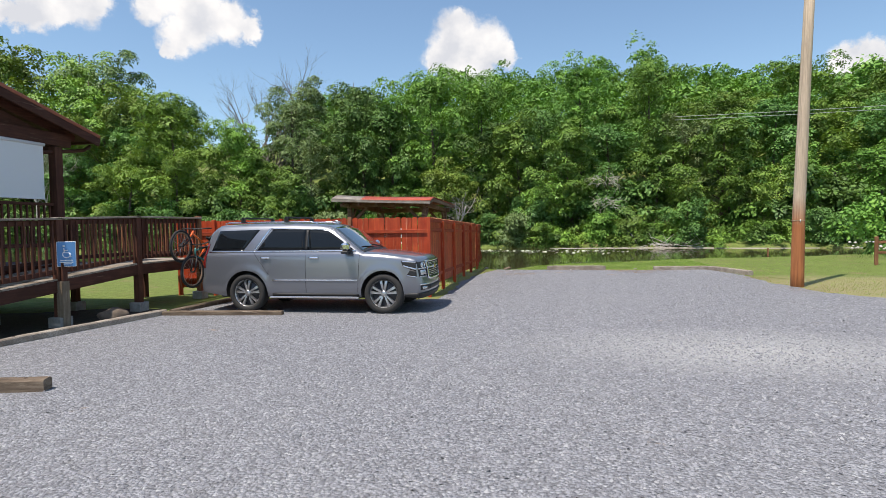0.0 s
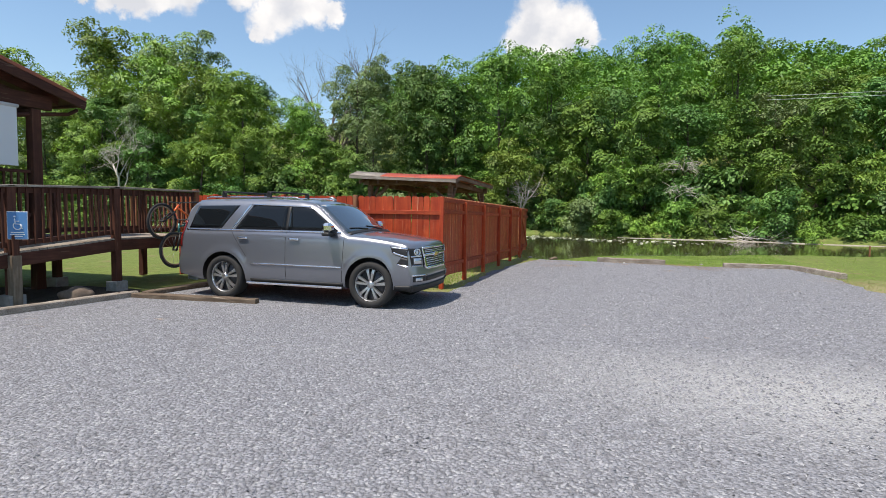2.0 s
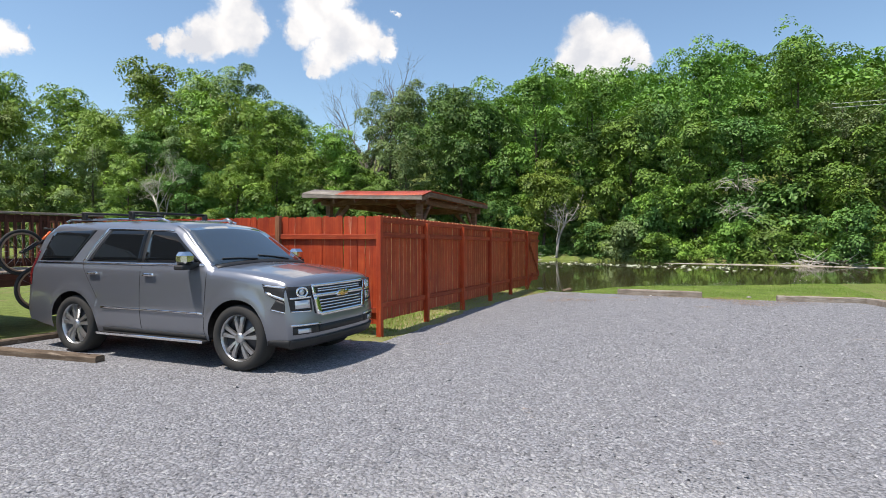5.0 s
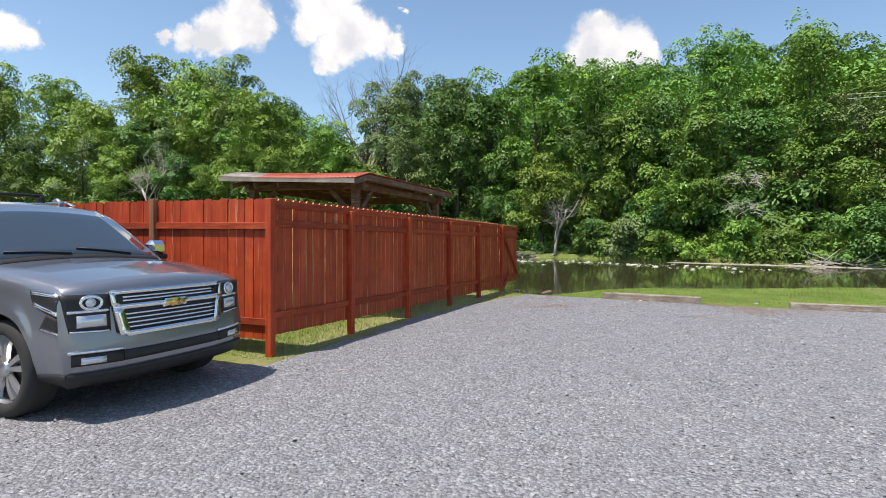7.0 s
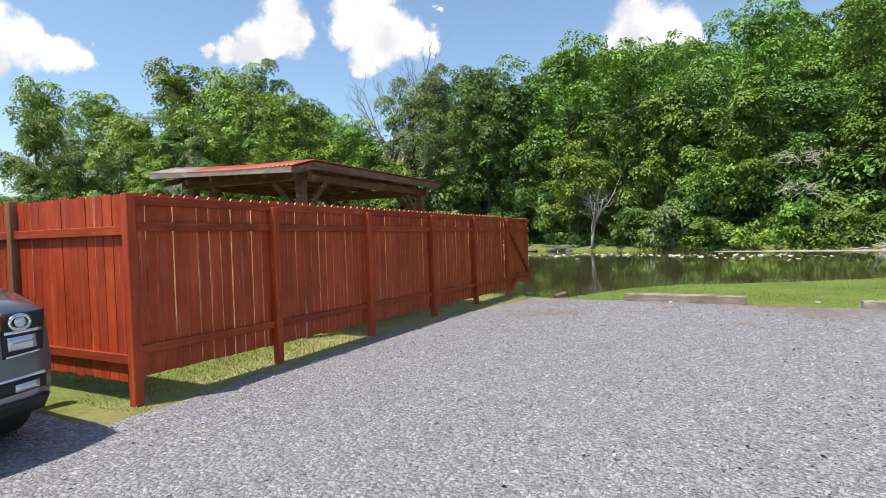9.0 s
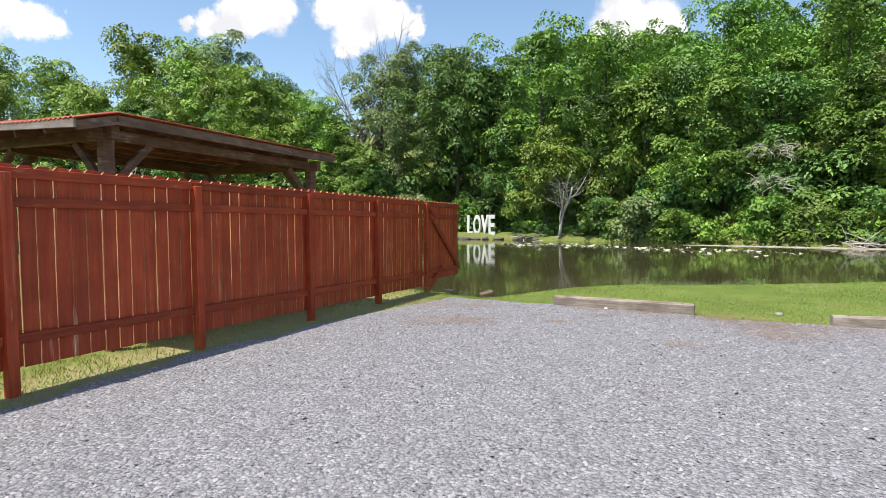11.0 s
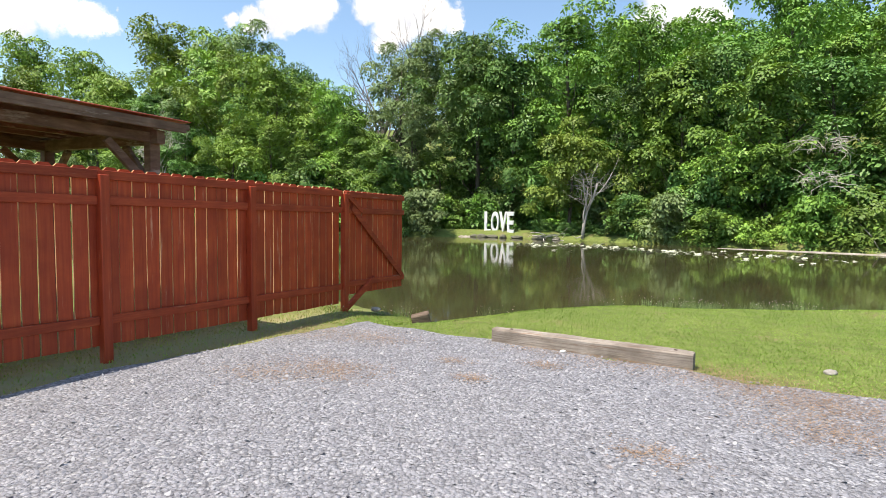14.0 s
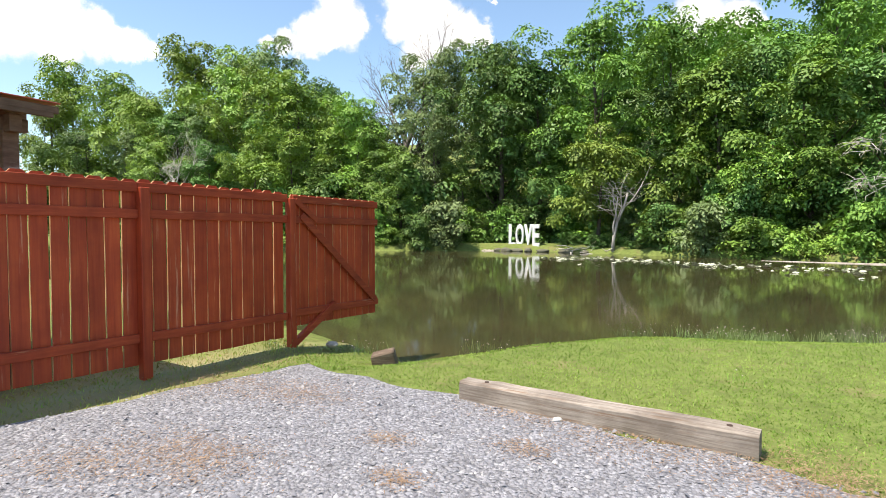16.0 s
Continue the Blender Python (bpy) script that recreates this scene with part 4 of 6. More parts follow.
def patch(fn, corners, n=6, m=4, thick=0.006, off=0.004):
    """A thin solid panel laid on a skin: four corners in the skin's own two coordinates, and fn(u, v, off)."""
    bm = bmesh.new()
    (a, b, c, d) = [Vector((*q, 0)) for q in corners]
    layers = []
    for o in (off, off - thick):
        g = []
        for i in range(n + 1):
            row = []
            for j in range(m + 1):
                q = a.lerp(b, i / n).lerp(d.lerp(c, i / n), j / m)
                row.append(bm.verts.new(fn(q.x, q.y, o)))
            g.append(row)
        layers.append(g)
    for k, g in enumerate(layers):
        for i in range(n):
            for j in range(m):
                q = (g[i][j], g[i + 1][j], g[i + 1][j + 1], g[i][j + 1])
                f = bm.faces.new(q if k == 0 else q[::-1])
                f.smooth = True
    t, u = layers
    rim = [(i, 0) for i in range(n)] + [(n, j) for j in range(m)] + [(i, m) for i in range(n, 0, -1)] + [(0, j) for j in range(m, 0, -1)]
    for k in range(len(rim)):
        (i0, j0), (i1, j1) = rim[k], rim[(k + 1) % len(rim)]
        bm.faces.new((t[i0][j0], u[i0][j0], u[i1][j1], t[i1][j1]))
    bmesh.ops.recalc_face_normals(bm, faces=bm.faces)
    return bm


def car_body():
    xs = set(np.round(np.linspace(-2.66, 2.343, 70), 3))
    for hub in (-1.525, 1.473):
        xs |= set(np.round(hub + 0.475 * np.cos(np.linspace(0, math.pi, 33)), 4))
        xs |= {round(hub - 0.4755, 4), round(hub + 0.4755, 4)}
    xs |= {p[0] for p in ROOF}
    xs = sorted(float(v) for v in xs)
    low = [0, 0.12, 0.26, 0.40, 0.55, 0.70, 0.85, 1.0]
    mid = [0.22, 0.42, 0.60, 0.75, 0.87, 0.95, 1.0]
    high = [0.12, 0.28, 0.45, 0.62, 0.78, 0.88, 0.95, 1.0]

    def heights(x):
        lo, hi = car_low(x), car_top(x)
        a, b = max(lo, 0.90), min(1.24, hi)
        return [lo + f * (a - lo) for f in low] + [a + f * (b - a) for f in mid] + [b + f * (hi - b) for f in high]

    zs = low + mid + high
    bm = bmesh.new()
    cols = {1: [], -1: []}
    for x in xs:
        for s in (1, -1):
            cols[s].append([bm.verts.new(on_side(x, z, s)) for z in heights(x)])
    for s in (1, -1):
        c = cols[s]
        for i in range(len(xs) - 1):
            for j in range(len(zs) - 1):
                q = (c[i][j], c[i + 1][j], c[i + 1][j + 1], c[i][j + 1])
                bm.faces.new(q if s == -1 else q[::-1])
    K = 10
    tops = [[cols[1][i][-1]] + [bm.verts.new(on_top(x, 1 - 2 * k / K)) for k in range(1, K)] + [cols[-1][i][-1]] for i, x in enumerate(xs)]
    for i in range(len(xs) - 1):
        for k in range(K):
            bm.faces.new((tops[i][k], tops[i][k + 1], tops[i + 1][k + 1], tops[i + 1][k]))
    for end, x in ((0, xs[0]), (-1, xs[-1])):
        grid = []
        for j, z in enumerate(heights(x)):
            w = car_width(x, z)
            row = [cols[1][end][j]]
            for k in range(1, K):
                f = 1 - 2 * k / K
                if j == len(zs) - 1:
                    row.append(tops[end][k])
                else:
                    row.append(bm.verts.new(bend(x, f * w, z)))
            row.append(cols[-1][end][j])
            grid.append(row)
        for j in range(len(zs) - 1):
            for k in range(K):
                bm.faces.new((grid[j][k], grid[j][k + 1], grid[j + 1][k + 1], grid[j + 1][k]))
    bmesh.ops.remove_doubles(bm, verts=bm.verts, dist=0.0008)
    bmesh.ops.dissolve_degenerate(bm, edges=bm.edges, dist=0.0004)
    bmesh.ops.recalc_face_normals(bm, faces=bm.faces)
    for f in bm.faces:
        f.smooth = True
    return bm


def spoke_mesh():
    """One twin-edged alloy spoke pointing along x, its face towards -y."""
    bm = bmesh.new()
    sec = []
    for r, w, y in ((0.055, 0.020, -0.092), (0.12, 0.024, -0.104), (0.20, 0.029, -0.108), (0.268, 0.036, -0.098)):
        sec.append([bm.verts.new(p) for p in ((r, y + 0.03, -w), (r, y, -w * 0.75), (r, y, w * 0.75), (r, y + 0.03, w))])
    for a, b in zip(sec, sec[1:]):
        for k in range(3):
            bm.faces.new((a[k], a[k + 1], b[k + 1], b[k]))
    bm.faces.new(sec[-1])
    bmesh.ops.recalc_face_normals(bm, faces=bm.faces)
    me = bpy.data.meshes.new("spoke")
    bm.to_mesh(me)
    bm.free()
    me.materials.append(SATIN)
    return me


def car():
    c = thing("car", (-1.823, -1.872, 0.014), "grey metallic full-size SUV parked on the gravel by the fence", "car")
    part("body", car_body(), PAINT, c)
    part("underbody", slab((4.5, 1.30, 0.62), (-0.12, 0, 0.58), bevel=0.04), BLACK, c)
    for s in (1, -1):
        side = lambda x, z, o, s=s: on_side(x, z, s, o)
        for nm, q in (("quarter_window", ((-2.45, 1.30), (-1.60, 1.30), (-1.29, 1.735), (-2.24, 1.72))),
                      ("rear_door_window", ((-1.29, 1.30), (-0.22, 1.30), (-0.24, 1.74), (-0.99, 1.74))),
                      ("front_door_window", ((-0.16, 1.30), (0.85, 1.305), (0.27, 1.69), (-0.17, 1.74)))):
            part(nm, patch(side, q, 10, 6), GLASS, c, "dark tinted side window")
        part("door_pillar", patch(side, ((-0.22, 1.30), (-0.16, 1.30), (-0.17, 1.74), (-0.24, 1.74)), 2, 6, 0.006, 0.003), BLACK, c)
        part("belt_trim", patch(side, ((-2.55, 1.262), (0.90, 1.270), (0.90, 1.292), (-2.55, 1.284)), 20, 1, 0.008, 0.010), CHROME, c, "chrome strip below the windows")
        part("window_trim", patch(side, ((-1.38, 1.28), (-1.34, 1.28), (-1.03, 1.755), (-1.07, 1.755)), 2, 10, 0.008, 0.009), CHROME, c, "chrome strip behind the door window")
        part("window_trim", patch(side, ((-1.05, 1.748), (0.22, 1.716), (0.22, 1.732), (-1.05, 1.764)), 20, 1, 0.008, 0.009), CHROME, c, "chrome strip above the windows")
        part("side_moulding", patch(side, ((-0.93, 0.665), (0.93, 0.665), (0.93, 0.69), (-0.93, 0.69)), 20, 1, 0.012, 0.014), CHROME, c, "chrome strip along the doors")
        for x0, z0, x1, z1 in ((0.93, 0.42, 0.98, 1.20), (-0.19, 0.42, -0.19, 1.26), (-1.02, 0.80, -1.36, 1.26)):
            part("door_gap", patch(side, ((x0 - 0.004, z0), (x0 + 0.004, z0), (x1 + 0.004, z1), (x1 - 0.004, z1)), 1, 10, 0.003, 0.0015), BLACK, c)
        part("sill", patch(side, ((-0.95, 0.335), (0.95, 0.335), (0.95, 0.40), (-0.95, 0.40)), 16, 1, 0.01, 0.006), BLACK, c)
        bm = bmesh.new()
        box(bm, (1.96, 0.15, 0.035), pose(0, s * 0.985, 0.325), 0.012)
        rb = part("running_board", bm, BLACK, c, "black running board with a chrome edge")
        part("edge_strip", slab((1.94, 0.016, 0.036), (0, s * 1.062, 0.330), bevel=0.006), CHROME, rb)
        for hx in (-1.08, 0.0):
            hn = part("door_handle", patch(side, ((hx - 0.10, 1.125), (hx + 0.10, 1.125), (hx + 0.10, 1.16), (hx - 0.10, 1.16)), 6, 2, 0.02, 0.040), CHROME, c, "chrome door handle")
        # mirror
        bm = bmesh.new()
        box(bm, (0.17, 0.22, 0.175), pose(0.73, s * 1.10, 1.365, 0, 0, -s * 8), 0.05)
        mir = part("mirror", bm, CHROME, c, "chrome-capped wing mirror")
        part("mirror_foot", slab((0.11, 0.16, 0.06), (0.77, s * 1.0, 1.285), bevel=0.015), BLACK, mir)
        part("mirror_foot", slab((0.15, 0.23, 0.06), (0.735, s * 1.10, 1.258), bevel=0.015), BLACK, mir)
        # lamps
        front = lambda y, z, o, s=s: on_front(s * y, z, o)
        hl = part("headlight", patch(front, ((0.605, 0.728), (0.90, 0.742), (0.945, 1.045), (0.605, 1.035)), 8, 6, 0.012, 0.006), BLACK, c, "black-backed headlight")
        part("headlight", patch(side, ((1.97, 0.955), (2.33, 0.86), (2.33, 1.05), (1.90, 1.075)), 8, 5, 0.012, 0.005), BLACK, c)
        part("headlight", patch(side, ((2.07, 0.770), (2.335, 0.738), (2.335, 0.862), (2.20, 0.893)), 6, 4, 0.012, 0.005), BLACK, c)
        bm = bmesh.new()
        bmesh.ops.create_uvsphere(bm, u_segments=20, v_segments=12, radius=0.040, matrix=Matrix.Translation(on_front(s * 0.74, 0.972, 0.004)) @ Matrix.Diagonal((0.5, 1.15, 1, 1)))
        for fc in bm.faces:
            fc.smooth = True
        part("projector_lens", bm, LENS, hl, "clear projector lens")
        bm = bmesh.new()
        tube(bm, [on_front(s * (0.74 + 0.075 * math.cos(a)), 0.972 + 0.052 * math.sin(a), 0.008) for a in np.linspace(0, 2 * math.pi, 24, endpoint=False)], 0.015, 8, True)
        part("projector_ring", bm, CHROME, hl, "bright ring round the projector")
        part("lamp_strip", patch(front, ((0.62, 0.893), (0.91, 0.893), (0.91, 0.915), (0.62, 0.915)), 6, 1, 0.01, 0.014), CHROME, hl)
        part("lamp_strip", patch(front, ((0.62, 0.728), (0.90, 0.742), (0.90, 0.756), (0.62, 0.742)), 6, 1, 0.01, 0.014), CHROME, hl)
        part("lamp_strip", patch(side, ((2.08, 0.765), (2.335, 0.736), (2.335, 0.750), (2.08, 0.779)), 6, 1, 0.01, 0.010), CHROME, hl)
        for yy, zz, w, h in ((0.745, 0.825, 0.105, 0.048),):
            part("lamp_lens", patch(front, ((yy - w, zz - h), (yy + w, zz - h), (yy + w, zz + h), (yy - w, zz + h)), 6, 2, 0.01, 0.014), LENS, hl, "clear projector lens")
        part("lamp_strip", patch(side, ((1.97, 0.955), (2.33, 0.884), (2.33, 0.914), (1.98, 0.985)), 6, 1, 0.01, 0.010), CHROME, hl)
        part("lamp_strip", patch(side, ((1.93, 1.046), (2.32, 1.026), (2.32, 1.048), (1.92, 1.07)), 6, 1, 0.01, 0.010), CHROME, hl)
        fog = part("fog_lamp_recess", patch(front, ((0.52, 0.465), (0.90, 0.475), (0.90, 0.57), (0.52, 0.56)), 6, 3, 0.01, 0.006), BLACK, c)
        part("fog_lamp", patch(front, ((0.66, 0.480), (0.84, 0.485), (0.84, 0.540), (0.66, 0.535)), 4, 2, 0.01, 0.014), LENS, fog, "clear fog lamp")
        part("chrome_strip", patch(front, ((0.50, 0.562), (0.93, 0.575), (0.93, 0.60), (0.50, 0.585)), 6, 1, 0.012, 0.018), CHROME, fog)
        part("tail_lamp", patch(side, ((-2.655, 0.94), (-2.60, 0.94), (-2.60, 1.44), (-2.655, 1.44)), 3, 8, 0.012, 0.010), RED_LAMP, c, "red tail lamp")
        # roof rail
        bm = bmesh.new()
        tube(bm, [on_top(-2.2, s * 0.90, 0.03), on_top(-2.1, s * 0.90, 0.055), on_top(-0.2, s * 0.90, 0.055), on_top(-0.05, s * 0.90, 0.02)], 0.014, 8)
        part("roof_rail", bm, CHROME, c, "bright roof rail")
    for s in (1, -1):
        part("screen_pillar", patch(lambda x, f, o, s=s: on_top(x, s * f, o), ((0.20, 0.90), (1.0, 0.945), (1.0, 1.01), (0.20, 1.01)), 14, 2, 0.006, 0.005), PAINT, c)
        part("lower_bumper", patch(lambda x, z, o, s=s: on_side(x, z, s, o), ((1.97, 0.335), (2.335, 0.305), (2.335, 0.415), (1.97, 0.40)), 6, 2, 0.014, 0.008), BLACK, c)
    # windscreen, bonnet line, wipers
    part("windscreen", patch(lambda x, f, o: on_top(x, f, o), ((0.34, -0.93), (0.985, -0.96), (0.985, 0.96), (0.34, 0.93)), 8, 12, 0.006, 0.006), SCREEN, c, "sloping windscreen reflecting the sky")
    part("cowl", patch(lambda x, f, o: on_top(x, f, o), ((0.99, -0.95), (1.06, -0.95), (1.06, 0.95), (0.99, 0.95)), 2, 12, 0.006, 0.005), BLACK, c)
    for f0, f1 in ((-0.75, -0.10), (0.0, 0.62)):
        bm = bmesh.new()
        tube(bm, [on_top(1.0, f1, 0.02), on_top(0.96, (f0 + f1) / 2, 0.022), on_top(0.93, f0, 0.022)], 0.010, 6)
        part("wiper", bm, BLACK, c)
    part("back_window", patch(lambda y, z, o: bend(-2.66, y, z) - Vector((o, 0, 0)), ((-0.72, 1.18), (0.72, 1.18), (0.64, 1.66), (-0.64, 1.66)), 8, 5), GLASS, c)
    # grille
    fr = lambda y, z, o: on_front(y, z, o)
    gr = part("grille", patch(fr, ((-0.56, 0.70), (0.56, 0.70), (0.60, 1.05), (-0.60, 1.05)), 12, 6, 0.012, 0.006), BLACK, c, "black grille with chrome bars and frame")
    for z0, z1, y0, y1 in ((1.024, 1.060, 0.60, 0.60), (0.668, 0.712, 0.48, 0.52), (0.896, 0.938, 0.59, 0.59)):
        part("grille_frame", patch(fr, ((-y0, z0), (y0, z0), (y1, z1), (-y1, z1)), 14, 1, 0.02, 0.026), CHROME, gr)
    for s in (1, -1):
        part("grille_frame", patch(lambda y, z, o, s=s: on_front(s * y, z, o), ((0.45, 0.685), (0.545, 0.685), (0.585, 0.905), (0.505, 0.905)), 1, 6, 0.02, 0.026), CHROME, gr)
        part("grille_frame", patch(lambda y, z, o, s=s: on_front(s * y, z, o), ((0.535, 0.93), (0.60, 0.93), (0.615, 1.055), (0.565, 1.03)), 1, 4, 0.02, 0.026), CHROME, gr)
    for z0, hh in ((0.742, 0.007), (0.779, 0.007), (0.816, 0.007), (0.853, 0.007), (0.968, 0.007), (0.997, 0.007)):
        part("grille_bar", patch(fr, ((-0.50, z0 - hh), (0.50, z0 - hh), (0.505, z0 + hh), (-0.505, z0 + hh)), 14, 1, 0.012, 0.020), CHROME, gr)
    part("badge_rim", patch(fr, ((-0.145, 0.880), (0.115, 0.880), (0.145, 0.950), (-0.115, 0.950)), 4, 1, 0.012, 0.032), CHROME, gr)
    bm = patch(fr, ((-0.118, 0.893), (0.098, 0.893), (0.118, 0.937), (-0.098, 0.937)), 4, 1, 0.012, 0.036)
    bd = part("badge", bm, GOLD, gr, "gold bar-shaped badge")
    part("badge_centre", patch(fr, ((-0.048, 0.876), (0.038, 0.876), (0.048, 0.954), (-0.038, 0.954)), 2, 1, 0.012, 0.038), GOLD, bd)
    part("lower_bumper", patch(fr, ((-0.90, 0.30), (0.90, 0.30), (0.93, 0.415), (-0.93, 0.415)), 16, 3, 0.02, 0.010), BLACK, c, "black lower bumper")
    part("bumper_intake", patch(fr, ((-0.515, 0.468), (0.515, 0.468), (0.515, 0.555), (-0.515, 0.555)), 12, 2, 0.012, 0.006), BLACK, c)
    # wheels
    sm = spoke_mesh()
    tyre = lathe([(0.285, -0.11), (0.30, -0.135), (0.34, -0.142), (0.385, -0.132), (0.404, -0.105), (0.405, -0.05), (0.405, 0.05), (0.404, 0.105), (0.385, 0.132), (0.33, 0.138), (0.285, 0.11)], 48)
    tyre_me = bpy.data.meshes.new("tyre")
    tyre.to_mesh(tyre_me)
    tyre.free()
    tyre_me.materials.append(RUBBER)
    for hx in (-1.525, 1.473):
        for s in (1, -1):
            w = part("wheel", lathe([(0.288, -0.112), (0.280, -0.100), (0.268, -0.085), (0.262, 0.0), (0.262, 0.1), (0.285, 0.11)], 40), SATIN, c, "bright ten-spoke alloy wheel")
            w.matrix_basis = pose(hx, s * 0.868, 0.402, 0, 0, 0 if s == -1 else 180)
            part("tyre", tyre_me, None, w)
            part("brake_disc", lathe([(0.0, -0.045), (0.25, -0.045), (0.262, -0.02)], 32), DARK_ALLOY, w)
            part("hub_cap", lathe([(0.0, -0.118), (0.040, -0.116), (0.062, -0.104), (0.068, -0.07)], 24), SATIN, w)
            for k in range(10):
                sp = part("spoke", sm, None, w)
                sp.matrix_basis = pose(0, 0, 0, 0, 36 * k + (6 if k % 2 else -6), 0)
    # cross bars on the roof
    for x in (-1.75, -0.75):
        bm = bmesh.new()
        tube(bm, [(x, -0.70, 1.99), (x, 0.70, 1.99)], 0.018, 8)
        cb = part("cross_bar", bm, BLACK, c, "black roof cross bar")
        for s in (1, -1):
            part("bar_foot", slab((0.09, 0.05, 0.10), (x, s * 0.66, 1.935), bevel=0.01), BLACK, cb)
    bm = bmesh.new()
    tube(bm, [(0.05, 0.42, 1.86), (-0.04, 0.42, 1.915), (-0.12, 0.42, 1.90)], [0.03, 0.022, 0.01], 8)
    part("roof_antenna", bm, SATIN, c)
    # hitch rack
    bm = bmesh.new()
    tube(bm, [(-2.60, 0, 0.50), (-3.05, 0, 0.50), (-3.08, 0, 0.58), (-3.08, 0, 1.35)], 0.03, 8)
    tube(bm, [(-3.08, -0.30, 1.35), (-3.08, 0.30, 1.35)], 0.022, 8)
    part("bike_rack", bm, BLACK, c, "black hitch bicycle rack")


car()


TAN_WALL = plain("tan_sidewall", (0.30, 0.20, 0.135), 0.7)


def bicycle(m, color, label):
    t = thing("bicycle", (0, 0, 0), label, "bicycle", "bicycles on the car rack")
    t.matrix_basis = m
    fm = plain("bike_paint", color, 0.3, 0.1, 0.8)
    R = 0.345
    for x, nm in ((-0.54, "rear_wheel"), (0.56, "front_wheel")):
        bm = bmesh.new()
        tube(bm, [(x + R * math.cos(a), 0, R + R * math.sin(a)) for a in np.linspace(0, 2 * math.pi, 40, endpoint=False)], 0.026, 8, True)
        w = part(nm, bm, RUBBER, t)
        bm = bmesh.new()
        tube(bm, [(x + 0.305 * math.cos(a), 0, R + 0.305 * math.sin(a)) for a in np.linspace(0, 2 * math.pi, 40, endpoint=False)], 0.017, 6, True)
        part("rim", bm, TAN_WALL, w, "tan sidewall and rim")
        for k in range(16):
            a = 2 * math.pi * k / 16
            bm = bmesh.new()
            tube(bm, [(x, 0.02 * (-1) ** k, R), (x + 0.30 * math.cos(a), 0, R + 0.30 * math.sin(a))], 0.0016, 4)
            part("wheel_spoke", bm, SATIN, w)
        bm = bmesh.new()
        tube(bm, [(x, -0.05, R), (x, 0.05, R)], 0.022, 8)
        part("hub", bm, BLACK, w)
    bm = bmesh.new()
    bb, seat, head, hub = (-0.10, 0, 0.33), (-0.27, 0, 0.80), (0.34, 0, 0.78), (-0.54, 0, R)
    tube(bm, [bb, seat], 0.019)
    tube(bm, [bb, (0.37, 0, 0.66)], 0.026)
    tube(bm, [(-0.25, 0, 0.74), head], 0.021)
    tube(bm, [(0.32, 0, 0.84), (0.38, 0, 0.64)], 0.024)
    for s in (1, -1):
        tube(bm, [(bb[0], 0.02 * s, bb[2]), (hub[0], 0.06 * s, hub[2])], 0.012)
        tube(bm, [(-0.26, 0.02 * s, 0.74), (hub[0], 0.06 * s, hub[2])], 0.010)
    part("frame", bm, fm, t)
    bm = bmesh.new()
    for s in (1, -1):
        tube(bm, [(0.385, 0.05 * s, 0.64), (0.56, 0.055 * s, R)], 0.017)
    tube(bm, [(0.385, -0.06, 0.645), (0.385, 0.06, 0.645)], 0.018)
    part("fork", bm, BLACK, t)
    bm = bmesh.new()
    tube(bm, [(0.30, 0, 0.90), (0.32, 0, 0.84)], 0.015)
    tube(bm, [(0.24, -0.36, 0.95), (0.30, -0.15, 0.91), (0.30, 0.15, 0.91), (0.24, 0.36, 0.95)], 0.013)
    hb = part("handlebar", bm, BLACK, t)
    for s in (1, -1):
        bm = bmesh.new()
        tube(bm, [(0.255, 0.25 * s, 0.94), (0.235, 0.38 * s, 0.952)], 0.018)
        part("grip", bm, RUBBER, hb)
    bm = bmesh.new()
    tube(bm, [(-0.27, 0, 0.80), (-0.30, 0, 0.90)], 0.014)
    part("seat_post", bm, BLACK, t)
    bm = bmesh.new()
    tube(bm, [(-0.45, 0, 0.925), (-0.38, 0, 0.935), (-0.27, 0, 0.93), (-0.16, 0, 0.92)], [0.05, 0.06, 0.035, 0.018], 10)
    part("saddle", bm, RUBBER, t)
    bm = bmesh.new()
    tube(bm, [(bb[0] + 0.09 * math.cos(a), 0.06, bb[2] + 0.09 * math.sin(a)) for a in np.linspace(0, 2 * math.pi, 20, endpoint=False)], 0.006, 5, True)
    tube(bm, [(bb[0], 0.07, bb[2]), (bb[0] + 0.10, 0.07, bb[2] - 0.14)], 0.011)
    tube(bm, [(bb[0], -0.07, bb[2]), (bb[0] - 0.10, -0.07, bb[2] + 0.14)], 0.011)
    part("crank", bm, BLACK, t)
    return t


def hung(mid, heading, rise):
    return pose(*mid) @ pose(0, 0, 0, 0, 0, heading) @ pose(0, 0, 0, 0, -rise, 0) @ Matrix.Translation((-0.01, 0, -0.345))


bicycle(hung((-5.10, -2.02, 1.16), -92, 27), (0.85, 0.15, 0.02), "orange mountain bike hung on the car's rear rack")
bicycle(hung((-4.92, -1.80, 0.96), -96, -14), (0.03, 0.16, 0.14), "dark teal mountain bike hung on the car's rear rack")


# ---- deck ramp and porch ----
ROOFING = plain("brown_metal_roofing", (0.34, 0.10, 0.055), 0.45, 0.3)
CONCRETE = wood("concrete_block", (0.22, 0.21, 0.19), (0.36, 0.35, 0.33), (0.46, 0.45, 0.43), (0.3, 0.27, 0.22), (9, 9, 9), 0.9, 0.1)
CANVAS = plain("white_screen", (0.72, 0.74, 0.76), 0.75)
DX = -5.95


def deck_top(y):
    """Height of the walking surface: level by the car, falling as a ramp to the south."""
    return 1.06 if y > -2.9 else 1.06 - 0.075 * (-2.9 - y)


